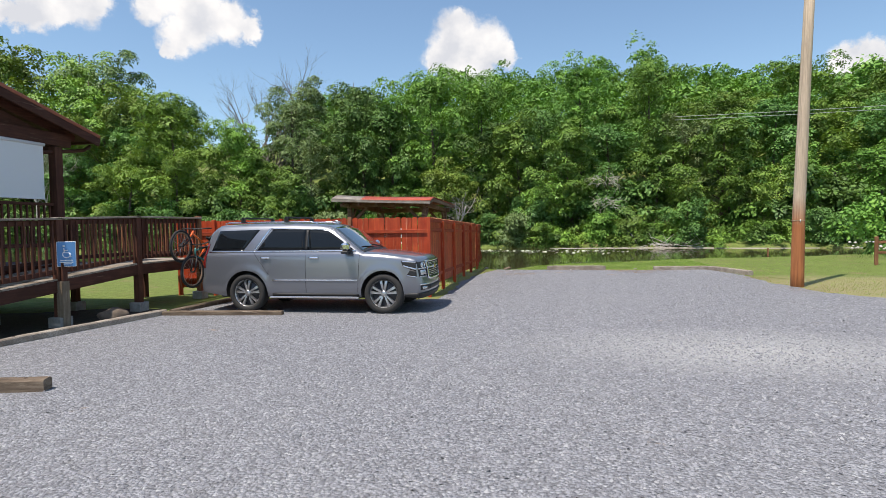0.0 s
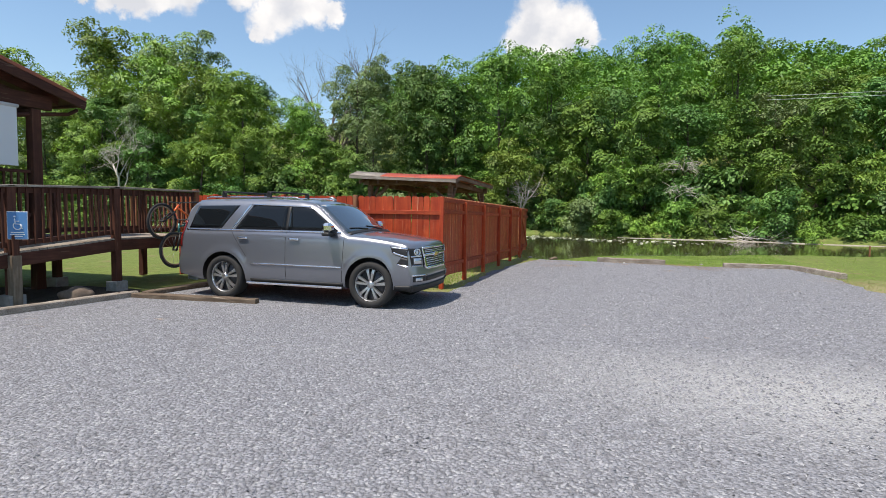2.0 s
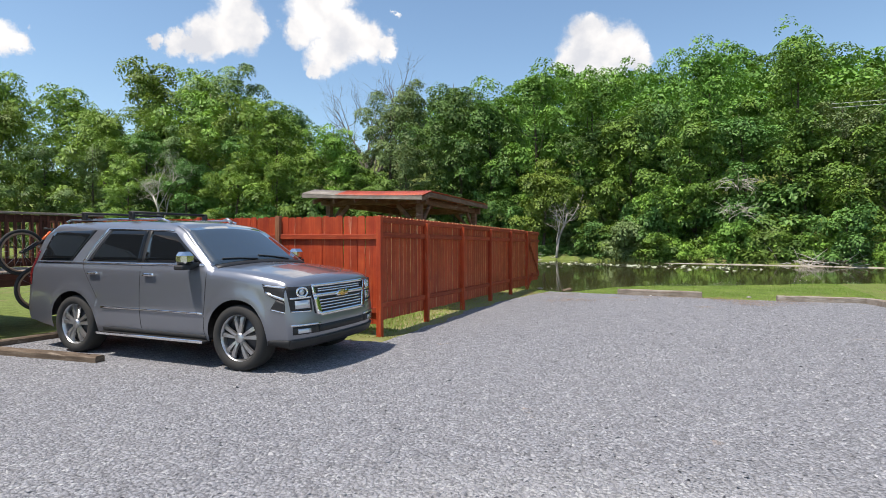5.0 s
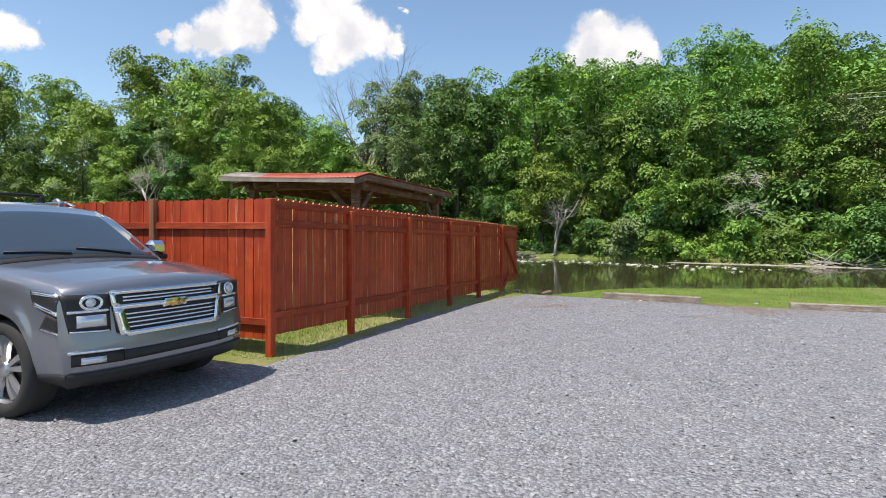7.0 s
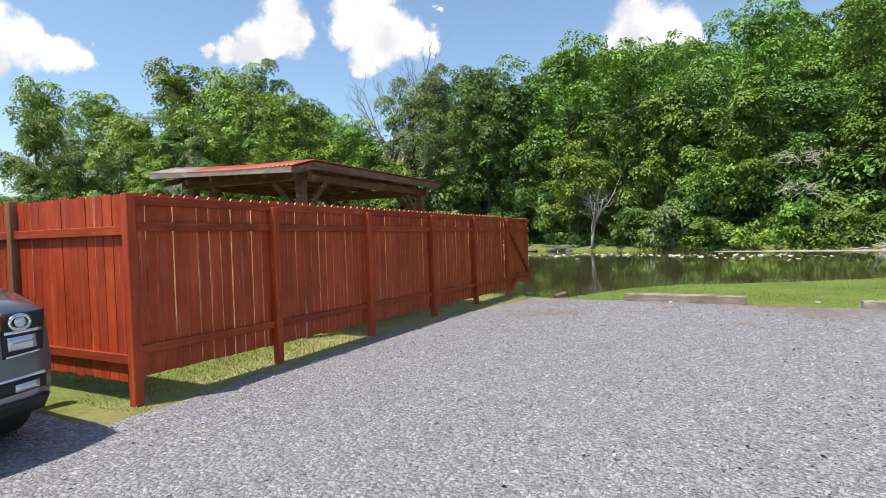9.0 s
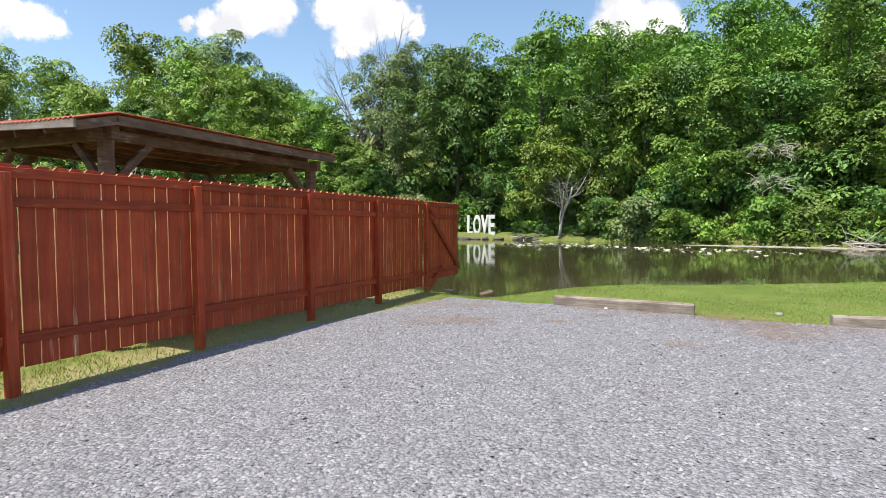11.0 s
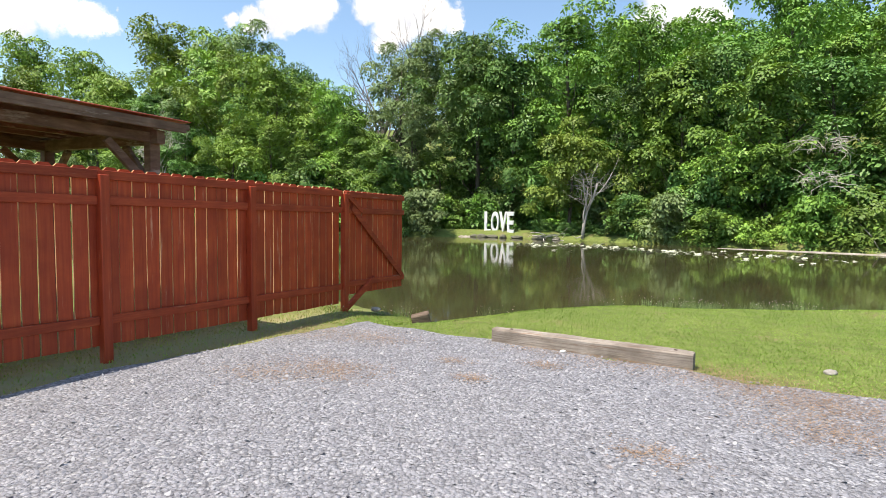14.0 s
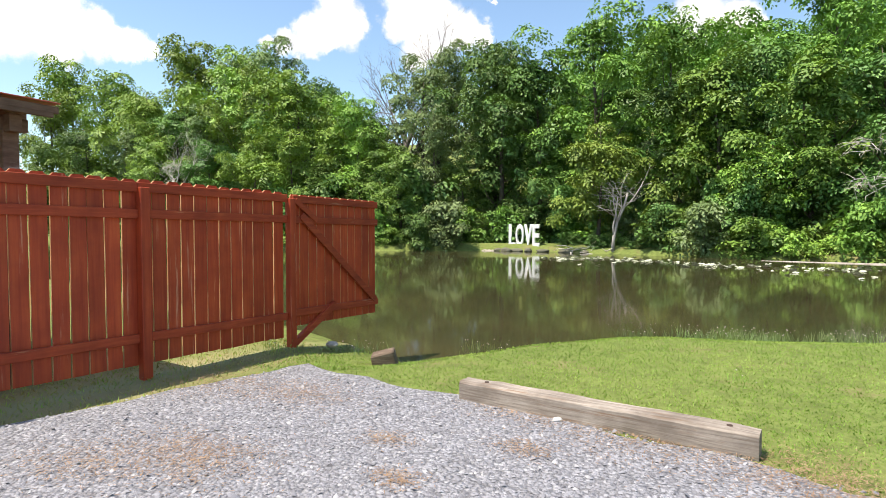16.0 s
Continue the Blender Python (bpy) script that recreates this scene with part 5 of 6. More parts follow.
def deck():
    d = thing("deck", (0, 0, 0), "brown-stained timber deck and access ramp with a balustrade", "deck")
    y0, y1 = -11.5, -0.62
    ends = [(-0.62, -2.85), (-2.85, -4.9), (-4.9, -7.0), (-7.0, -9.1), (-9.1, -11.4)]
    for (a, b) in ends:
        za, zb = deck_top(a), deck_top(b)
        ra, rb = 2.075, 2.075 - max(0.0, (-2.9 - b)) * 0.03
        ra = 2.075 - max(0.0, (-2.9 - a)) * 0.03
        for ox, nm in ((0.0, "handrail"), (-1.62, "handrail")):
            part(nm, beam((DX + ox, a + 0.06, ra), (DX + ox, b - 0.06, rb), 0.15, 0.038, 0.005), GREY_H if ox == 0 else BROWN_H, d, "weathered flat handrail" if ox == 0 else "")
            part("rail", beam((DX + ox, a, ra - 0.075), (DX + ox, b, rb - 0.075), 0.04, 0.09, 0.004), BROWN_H, d)
            part("rail", beam((DX + ox, a, za + 0.13), (DX + ox, b, zb + 0.13), 0.04, 0.09, 0.004), BROWN_H, d)
        part("rim_beam", beam((DX + 0.02, a + (0.05 if a > -1 else 0), za - 0.14), (DX + 0.02, b, zb - 0.14), 0.045, 0.22, 0.004), BROWN_H, d)
        part("rim_beam", beam((DX - 1.64, a, za - 0.14), (DX - 1.64, b, zb - 0.14), 0.045, 0.22, 0.004), BROWN_H, d)
        n = int((a - b) / 0.132)
        for k in range(1, n):
            y = a - (a - b) * k / n
            z0, z1 = deck_top(y) + 0.09, 2.075 - max(0.0, (-2.9 - y)) * 0.03 - 0.04
            for ox in (0.035, -1.655):
                part("baluster", beam((DX + ox, y, z0), (DX + ox, y, z1), 0.036, 0.036, 0.003, up=(1, 0, 0)), BROWN_V if ox > 0 else PINE_V, d)
        # posts and piers
        for ox in (0.0, -1.62):
            part("post", beam((DX + ox, b, 0.02), (DX + ox, b, rb - 0.02), 0.14, 0.14, 0.008, up=(1, 0, 0)), BROWN_V, d)
            part("pier", slab((0.28, 0.28, 0.30), (DX + ox, b, 0.05), bevel=0.012), CONCRETE, d, "grey concrete block pier")
        for k in range(int((a - b) / 0.145)):
            y = a - 0.07 - 0.145 * k
            part("plank", beam((DX - 1.66, y, deck_top(y) - 0.015), (DX + 0.04, y, deck_top(y) - 0.015), 0.138, 0.03, 0.003), GREY_H, d)
    part("post", beam((DX, -0.62, 0.02), (DX, -0.62, 2.13), 0.12, 0.12, 0.008, up=(1, 0, 0)), PINE_V, d)
    part("post", beam((DX - 1.62, -0.62, 0.02), (DX - 1.62, -0.62, 2.09), 0.14, 0.14, 0.008, up=(1, 0, 0)), BROWN_V, d)
    part("pier", slab((0.28, 0.28, 0.30), (DX, -0.62, 0.05), bevel=0.012), CONCRETE, d, "grey concrete block pier")
    for y in (-0.62,):
        part("rail", beam((DX, y, 2.0), (DX - 1.62, y, 2.0), 0.04, 0.09, 0.004), BROWN_H, d)
        part("rail", beam((DX, y, 1.19), (DX - 1.62, y, 1.19), 0.04, 0.09, 0.004), BROWN_H, d)
        for k in range(1, 12):
            x = DX - 1.62 * k / 12
            part("baluster", beam((x, y, 1.15), (x, y, 2.04), 0.036, 0.036, 0.003, up=(0, 1, 0)), PINE_V, d)


deck()


def porch():
    p = thing("house", (0, 0, 0), "dark brown timber house with a gabled porch on posts", "house")
    X0, X1 = -7.55, -13.5
    # walls
    part("wall", slab((5.4, 6.0, 2.9), (-11.4, -8.6, 2.45)), BROWN_H, p)
    part("porch_floor", slab((5.9, 9.4, 0.22), (-10.6, -6.9, 0.95)), BROWN_H, p)
    for y in (-3.30, -6.6, -9.3):
        part("porch_post", beam((-7.5, y, 0.0), (-7.5, y, 3.60), 0.19, 0.19, 0.01, up=(1, 0, 0)), BROWN_V, p)
    part("porch_post", beam((-12.6, -3.3, 0.0), (-12.6, -3.3, 3.55), 0.19, 0.19, 0.01, up=(1, 0, 0)), BROWN_V, p)
    part("header", beam((-7.5, -2.95, 3.76), (-7.5, -11.4, 3.76), 0.14, 0.28, 0.008), BROWN_H, p)
    part("header", beam((-7.5, -3.3, 3.60), (-13.2, -3.3, 3.60), 0.12, 0.26, 0.008), BROWN_H, p)
    part("porch_rail", beam((-7.5, -3.42, 2.36), (-7.5, -11.4, 2.36), 0.09, 0.06, 0.005), BROWN_H, p)
    part("porch_rail", beam((-7.5, -3.42, 1.50), (-7.5, -11.4, 1.50), 0.05, 0.08, 0.005), BROWN_H, p)
    for k in range(52):
        y = -3.5 - 0.135 * k
        part("baluster", beam((-7.5, y, 1.5), (-7.5, y, 2.33), 0.036, 0.036, 0.003, up=(1, 0, 0)), BROWN_V, p)
    # gable roof, ridge along x, falling to the north and south
    ridge_y, eave_y, ridge_z, eave_z = -8.4, -2.36, 5.55, 3.94
    for s, ey in ((1, eave_y), (-1, 2 * ridge_y - eave_y)):
        part("roof", beam((-10.3, ridge_y, ridge_z), (-10.3, ey, eave_z), 6.2, 0.07, 0.008, up=(0, 0, 1)), ROOFING, p, "rust-brown sheet-metal roof")
        part("fascia", beam((-7.22, ridge_y, ridge_z - 0.13), (-7.22, ey - 0.02 * s, eave_z - 0.13), 0.04, 0.18, 0.004), BROWN_H, p)
        part("soffit", beam((-10.3, ridge_y, ridge_z - 0.075), (-10.3, ey, eave_z - 0.075), 6.1, 0.05, 0.004), BROWN_H, p)
        part("rafter", beam((-7.6, ridge_y, ridge_z - 0.2), (-7.6, ey - 0.35 * s, eave_z - 0.06), 0.09, 0.20, 0.004), BROWN_H, p)
    bm = bmesh.new()
    vs = [bm.verts.new(v) for v in ((-7.56, -3.3, 3.82), (-7.56, -13.3, 3.82), (-7.56, ridge_y, ridge_z - 0.12))]
    f = bm.faces.new(vs)
    r = bmesh.ops.extrude_face_region(bm, geom=[f])
    bmesh.ops.translate(bm, verts=[v for v in r["geom"] if isinstance(v, bmesh.types.BMVert)], vec=(-0.06, 0, 0))
    part("gable", bm, BROWN_H, p)
    part("gutter", beam((-7.3, eave_y + 0.03, eave_z - 0.09), (-13.3, eave_y + 0.03, eave_z - 0.09), 0.11, 0.10, 0.02), BROWN_H, p)
    bm = bmesh.new()
    tube(bm, [(-7.5, -2.35, 3.74), (-7.5, -2.55, 3.62), (-7.5, -3.6, 3.45), (-7.5, -3.78, 3.3), (-7.5, -3.78, 2.6)], 0.04, 8)
    part("downpipe", bm, BROWN_H, p)
    s = thing("roll_down_screen", (-7.44, -5.42, 0), "white roll-down screen hung between the porch posts", "screen")
    part("cloth", slab((0.012, 3.5, 1.14), (0, 0, 3.05)), CANVAS, s)
    bm = bmesh.new()
    tube(bm, [(0, -1.78, 3.60), (0, 1.78, 3.60)], 0.035, 10)
    part("roller", bm, CANVAS, s)
    part("hem_bar", slab((0.03, 3.5, 0.035), (0, 0, 2.47), bevel=0.006), CANVAS, s)


porch()


def parking_sign():
    t = thing("parking_sign", (-5.80, -4.91, 0), "blue accessible-parking sign on a bare wooden post by the ramp", "sign")
    part("post", beam((-0.06, 0, 0.0), (-0.06, 0, 0.86), 0.15, 0.15, 0.008, up=(1, 0, 0)), GREY_V, t)
    part("post", beam((-0.02, 0, 0.7), (-0.02, 0, 1.2), 0.10, 0.05, 0.005, up=(1, 0, 0)), BROWN_V, t)
    blue = plain("sign_blue", (0.10, 0.27, 0.55), 0.4)
    white = plain("sign_white", (0.8, 0.82, 0.84), 0.45)
    panel = part("plate", box(bmesh.new(), (0.31, 0.006, 0.46), None, 0.002), white, t)
    panel.matrix_basis = pose(0.04, 0, 1.36, 0, 0, 28)
    part("face", slab((0.29, 0.004, 0.44), (0, -0.005, 0)), blue, panel)
    bm = bmesh.new()
    tube(bm, [(0.005 + 0.062 * math.cos(a), -0.009, -0.005 + 0.062 * math.sin(a)) for a in np.linspace(2.4, 6.6, 16)], 0.009, 6)
    tube(bm, [(-0.035, -0.009, 0.115), (-0.03, -0.009, 0.025), (0.045, -0.009, 0.02), (0.075, -0.009, -0.06)], 0.010, 6)
    tube(bm, [(-0.03, -0.009, 0.07), (0.03, -0.009, 0.07)], 0.008, 6)
    tube(bm, [(-0.037, -0.009, 0.135), (-0.037, -0.009, 0.16)], 0.017, 8)
    part("wheelchair_symbol", bm, white, panel)
    for z, w in ((-0.115, 0.20), (-0.15, 0.22), (-0.18, 0.16)):
        part("lettering_bar", slab((w, 0.003, 0.016), (0, -0.008, z)), white, panel)


parking_sign()

# ---- shelter behind the fence ----
RED_METAL = wood("red_painted_metal", (0.32, 0.060, 0.030), (0.52, 0.100, 0.050), (0.60, 0.15, 0.08), (0.45, 0.30, 0.22), (6, 1.2, 6), 0.45, 0.1, 0.6)
PALE_BOARD = wood("pale_weathered_fascia", (0.20, 0.17, 0.14), (0.36, 0.32, 0.28), (0.52, 0.48, 0.42), (0.14, 0.10, 0.08), (3, 3, 16), 0.85, 0.1, 0.58)


def shelter():
    s = thing("shelter", (0, 0, 0), "open timber shelter with a low red metal roof beyond the fence", "shelter")
    x0, x1 = -3.66, -0.52
    rows = [(2.76, 2.55), (3.25, 2.675), (5.2, 2.63), (7.15, 2.585)]
    # corrugated sheets, ridge near the front; bare grey ones beyond the red
    split = x0 + 0.30 * (x1 - x0)
    for (ya, za), (yb, zb), nm in ((rows[0], rows[1], "roof_front"), (rows[1], rows[3], "roof_back")):
        for xa, xb, mat, label in ((x0, split, PALE_BOARD, "bare grey corrugated metal sheets"), (split, x1, RED_METAL, "red corrugated metal sheets")):
            bm = bmesh.new()
            n = int((xb - xa) / 0.021)
            top, low = [], []
            for i in range(n + 1):
                x = xa + (xb - xa) * i / n
                u = (x - x0) / (x1 - x0)
                h = 0.011 * math.sin(2 * math.pi * (x - x0) / 0.085) - 0.03 * math.sin(math.pi * u) + 0.13 * (1 - u) + (0.006 if mat is RED_METAL else 0.0)
                top.append((bm.verts.new((x, ya, za + h)), bm.verts.new((x, yb, zb + h))))
                low.append((bm.verts.new((x, ya, za + h - 0.006)), bm.verts.new((x, yb, zb + h - 0.006))))
            for i in range(n):
                bm.faces.new((top[i][0], top[i + 1][0], top[i + 1][1], top[i][1])).smooth = True
                bm.faces.new((low[i][0], low[i][1], low[i + 1][1], low[i + 1][0])).smooth = True
                for k in (0, 1):
                    bm.faces.new((top[i][k], low[i][k], low[i + 1][k], top[i + 1][k]))
            for i in (0, n):
                bm.faces.new((top[i][0], top[i][1], low[i][1], low[i][0]))
            bmesh.ops.recalc_face_normals(bm, faces=bm.faces)
            part(nm, bm, mat, s, label)
    part("fascia", beam((x0, 2.78, 2.625), (x1 - 0.02, 2.78, 2.495), 0.03, 0.09, 0.004), PALE_BOARD, s, "pale weathered fascia board")
    part("barge_board", beam((x1 - 0.03, 2.79, 2.49), (x1 - 0.03, 3.25, 2.61), 0.03, 0.065, 0.004), SHED_W, s)
    part("barge_board", beam((x1 - 0.03, 3.23, 2.61), (x1 - 0.03, 7.14, 2.52), 0.03, 0.065, 0.004), SHED_W, s)
    part("barge_board", beam((x0 + 0.03, 3.23, 2.74), (x0 + 0.03, 7.14, 2.65), 0.03, 0.09, 0.004), SHED_W, s)
    for x in np.arange(x0 + 0.3, x1, 0.56):
        part("rafter", beam((x, 2.80, 2.47), (x, 3.25, 2.59), 0.045, 0.09, 0.004), SHED_W, s)
        part("rafter", beam((x, 3.25, 2.59), (x, 7.10, 2.50), 0.045, 0.10, 0.004), SHED_W, s)
    for y, z in ((3.3, 2.50), (6.85, 2.40)):
        part("header", beam((x0 + 0.2, y, z), (x1 - 0.15, y, z - 0.02), 0.10, 0.16, 0.006), SHED_W, s)
    for x in (-0.85, -3.25):
        part("side_beam", beam((x, 3.1, 2.47), (x, 7.0, 2.38), 0.08, 0.12, 0.006), SHED_W, s)
        for y, z in ((3.3, 2.42), (6.85, 2.33)):
            part("post", beam((x, y, -0.05), (x, y, z), 0.13, 0.13, 0.008, up=(1, 0, 0)), SHED_W, s)
            d = 0.55 if y < 5 else -0.55
            part("knee_brace", beam((x, y, z - 0.58), (x, y + d, z - 0.02), 0.06, 0.09, 0.004), SHED_W, s)
            e = -0.55 if x > -2 else 0.55
            part("knee_brace", beam((x, y, z - 0.58), (x + e, y, z - 0.02), 0.06, 0.09, 0.004), SHED_W, s)


shelter()

# ---- far bank: letters, lily pads, driftwood ----
LETTER = plain("white_letter_paint", (0.78, 0.79, 0.77), 0.55)


def love_sign():
    t = thing("letter_sign", at_ground(-14.45, 47.75, 0.0), "white free-standing LOVE letters on the far bank", "letter sign")
    t.location.z = -0.16
    x = -1.42
    for ch, w in (("L", 0.58), ("O", 0.72), ("V", 0.70), ("E", 0.60)):
        cu = bpy.data.curves.new("letter", "FONT")
        cu.body, cu.size, cu.extrude, cu.bevel_depth = ch, 2.55, 0.09, 0.01
        cu.resolution_u = 4
        cu.offset = 0.05
        tmp = bpy.data.objects.new("letter", cu)
        scene.collection.objects.link(tmp)
        bpy.context.view_layer.update()
        me = bpy.data.meshes.new_from_object(tmp.evaluated_get(bpy.context.evaluated_depsgraph_get()))
        bpy.data.objects.remove(tmp)
        vx = [v.co.x for v in me.vertices]
        vy = [v.co.y for v in me.vertices]
        sx, sy = w / (max(vx) - min(vx)), 1.88 / (max(vy) - min(vy))
        for v in me.vertices:
            v.co = Vector(((v.co.x - vx[0]) * sx, -v.co.z, v.co.y * sy))
        lo = min(v.co.x for v in me.vertices)
        lz = min(v.co.z for v in me.vertices)
        for v in me.vertices:
            v.co.x += x - lo
            v.co.z -= lz
        me.materials.clear()
        me.materials.append(LETTER)
        part("letter", me, None, t)
        x += w + 0.05
    part("sill", slab((3.0, 0.5, 0.10), (0, 0, -0.03), bevel=0.02), GREY_H, t)


love_sign()


def lily_pads():
    rnd = random.Random(3)
    # green whitened in the base colour to stand for the pads' glint
    pad_m = plain("lily_pad", (0.50, 0.52, 0.37), 0.35)
    bm = bmesh.new()
    n = 12
    c = bm.verts.new((0, 0, 0.018))
    ring = [bm.verts.new((math.cos(0.25 + k * 5.78 / n), math.sin(0.25 + k * 5.78 / n), 0.22 + 0.10 * (k % 2))) for k in range(n + 1)]
    for a, b in zip(ring, ring[1:]):
        bm.faces.new((c, a, b))
    r = bmesh.ops.extrude_face_region(bm, geom=list(bm.faces))
    bmesh.ops.translate(bm, verts=[v for v in r["geom"] if isinstance(v, bmesh.types.BMVert)], vec=(0, 0, 0.012))
    bmesh.ops.recalc_face_normals(bm, faces=bm.faces)
    me = bpy.data.meshes.new("lily_pad")
    bm.to_mesh(me)
    bm.free()
    me.materials.append(pad_m)
    for i in range(210):
        u = rnd.random()
        x = -9.0 + 17.5 * u + rnd.gauss(0, 0.6)
        y = float(np.interp(x, [-9, -3, 2, 9], [38.6, 38.3, 36.5, 35.8])) + rnd.gauss(0, 1.3) - (2.5 if rnd.random() < 0.12 else 0)
        s = rnd.uniform(0.07, 0.17)
        o = part("lily_pad", me, None)
        tagged(o, "floating lily pad on the pond, sky glint in its pale colour", "lily pad", "lily pads on the pond")
        o.matrix_basis = Matrix.LocRotScale((x, y, POND_Z + 0.002), Euler((rnd.uniform(-0.25, 0.25), rnd.uniform(-0.25, 0.25), rnd.uniform(0, 6.28))), (s, s, s))


lily_pads()


def sand_bar(pts, width, height, label, seed):
    """A low pale bar of silt and stones along the water's edge."""
    m, nt, b = shader("pale_silt")
    v = coords(nt, local=False)
    nt.links.new(ramp(nt, tex_noise(nt, v, 3.0, 8.0, 0.7), [(0.3, (0.20, 0.17, 0.13)), (0.7, (0.46, 0.42, 0.36))]), b.inputs["Base Color"])
    b.inputs["Roughness"].default_value = 0.9
    bumped(nt, b, tex_noise(nt, v, 9.0, 6.0), 0.8, 0.05)
    rnd = random.Random(seed)
    bm = bmesh.new()
    rings = []
    n = 40
    for i in range(n + 1):
        t = i / n
        k = t * (len(pts) - 1)
        a, q = pts[min(int(k), len(pts) - 2)], pts[min(int(k) + 1, len(pts) - 1)]
        f = k - min(int(k), len(pts) - 2)
        x, y = a[0] + (q[0] - a[0]) * f, a[1] + (q[1] - a[1]) * f
        w = width * (0.35 + 0.65 * math.sin(math.pi * t)) * rnd.uniform(0.7, 1.2)
        h = height * (0.4 + 0.6 * math.sin(math.pi * t)) * rnd.uniform(0.7, 1.2)
        rings.append([bm.verts.new((x, y + w * u, POND_Z - 0.1 + (0.1 + h) * g)) for u, g in ((-1, 0), (-0.5, 0.8), (0, 1), (0.5, 0.9), (1, 0.2))])
    for r0, r1 in zip(rings, rings[1:]):
        for j in range(4):
            bm.faces.new((r0[j], r1[j], r1[j + 1], r0[j + 1])).smooth = True
    o = part("silt_bar", bm, m)
    tagged(o, label, "silt bar", kind="structure")


sand_bar([(3.0, 42.5), (8, 42.0), (14, 41.2), (20, 39.2), (30, 38.2)], 0.6, 0.07, "pale silt bar along the far water's edge", 4)
sand_bar([(-20.5, 45.2), (-18, 46.2), (-16.0, 46.9)], 0.5, 0.14, "pale silt spit beside the letters", 6)


def rock(at, size, seed, label="pale rounded field stone lying on the grass", color=(0.42, 0.39, 0.34), name="rock"):
    rnd = random.Random(seed)
    bm = bmesh.new()
    bmesh.ops.create_icosphere(bm, subdivisions=3, radius=1.0)
    for v in bm.verts:
        k = 1 + 0.22 * noise.noise(v.co * 1.4 + Vector((seed, 0, 0))) + 0.08 * noise.noise(v.co * 4.0)
        v.co = Vector((v.co.x * size[0], v.co.y * size[1], v.co.z * size[2])) * k
    for f in bm.faces:
        f.smooth = True
    m, nt, b = shader("stone")
    nt.links.new(ramp(nt, tex_noise(nt, coords(nt, local=False), 14.0, 7.0), [(0.3, tuple(c * 0.55 for c in color)), (0.7, color)]), b.inputs["Base Color"])
    b.inputs["Roughness"].default_value = 0.9
    o = part(name, bm, m)
    o.matrix_basis = pose(at[0], at[1], at[2], 0, 0, rnd.uniform(0, 360))
    return tagged(o, label, "rock")


rock((6.23, 9.2, 0.015), (0.07, 0.05, 0.03), 1)
rock((0.35, 9.75, 0.0), (0.09, 0.07, 0.04), 2, "pale stone on the grass below the fence")
rock((-5.55, -4.05, 0.08), (0.30, 0.24, 0.17), 3, "brown boulder under the ramp", (0.20, 0.15, 0.11))
rock((3.75, 8.58, 0.02), (0.04, 0.03, 0.022), 5, "small white stone beside the timber", (0.7, 0.68, 0.64))
for i, (x, y) in enumerate(((-16.3, 46.75), (-15.6, 46.6), (-14.7, 46.75), (-13.6, 46.6), (-12.4, 46.7), (-10.4, 46.4), (-8.9, 46.4))):
    rock((x, y, -0.42), (0.40 + 0.12 * (i % 3), 0.3, 0.17 + 0.05 * (i % 2)), 10 + i, "mossy bank stone at the far water's edge", (0.17, 0.165, 0.11))


def stump():
    t = thing("timber_stub", (1.24, 9.68, -0.2), "short brown squared timber stub at the water's edge", "timber stub", turn=32)
    bm = bmesh.new()
    box(bm, (0.27, 0.20, 0.22), pose(0, 0, 0.12, 4, -14, 0), 0.014)
    part("block", bm, OLD_H, t)


stump()


def brush_pile(at, seed, n, spread, label, mat, up=0.5):
    rnd = random.Random(seed)
    t = thing("driftwood_pile", at, label, "driftwood")
    for _ in range(n):
        p = Vector((rnd.gauss(0, spread), rnd.gauss(0, spread * 0.3), rnd.uniform(0.0, 0.35)))
        d = Vector((rnd.gauss(0, 1), rnd.gauss(0, 0.5), rnd.gauss(0.1, 0.25 * up + 0.1))).normalized()
        ln = rnd.uniform(0.6, 1.9)
        r = rnd.uniform(0.012, 0.05)
        m = p + d * ln / 2 + Vector((rnd.gauss(0, 0.08), 0, rnd.gauss(0, 0.08)))
        bm = bmesh.new()
        tube(bm, [p, m, p + d * ln], [r, r * 0.8, r * 0.3], 5)
        part("branch", bm, mat, t)


brush_pile((14.6, 41.9, -0.42), 2, 75, 1.5, "tangled grey driftwood and branches at the water's edge", DEADWOOD)
brush_pile((-9.6, 46.3, -0.45), 5, 12, 1.0, "bleached branches lying at the far water's edge", DEADWOOD)


def hanging_deadwood(at, seed, label):
    """A drooping tangle of bare vine and twigs hung in the trees."""
    rnd = random.Random(seed)
    t = thing("dead_vine", at, label, "dead vine")
    bm = bmesh.new()
    for _ in range(34):
        a = rnd.uniform(-1.0, 1.0)
        ln = rnd.uniform(0.9, 2.2)
        pts = [Vector((0.7 * a, 0, rnd.uniform(-0.5, 0.5)))]
        d = Vector((a, rnd.uniform(-0.5, 0.1), rnd.uniform(0.1, 0.6))).normalized()
        for k in range(5):
            d = (d + Vector((rnd.gauss(0, 0.45), rnd.gauss(0, 0.3), rnd.gauss(-0.22, 0.3)))).normalized()
            pts.append(pts[-1] + d * ln / 5)
        bm = bmesh.new()
        tube(bm, pts, [0.028, 0.024, 0.020, 0.015, 0.010, 0.005], 4)
        part("twig", bm, DEADWOOD, t)


hanging_deadwood((8.6, 46.4, 6.2), 1, "tangle of dead grey vine hanging in the trees")
hanging_deadwood((8.4, 45.9, 3.9), 2, "tangle of dead grey vine hanging in the trees")
hanging_deadwood((-58.0, 44.0, 8.5), 3, "tangle of dead grey vine hanging in the trees")
bare_tree("dead_tree", at_ground(-57.5, 44.2), 15, 13.0, 0.2, DEADWOOD, "half-dead grey tree with drooping twigs", 4, 0.55)

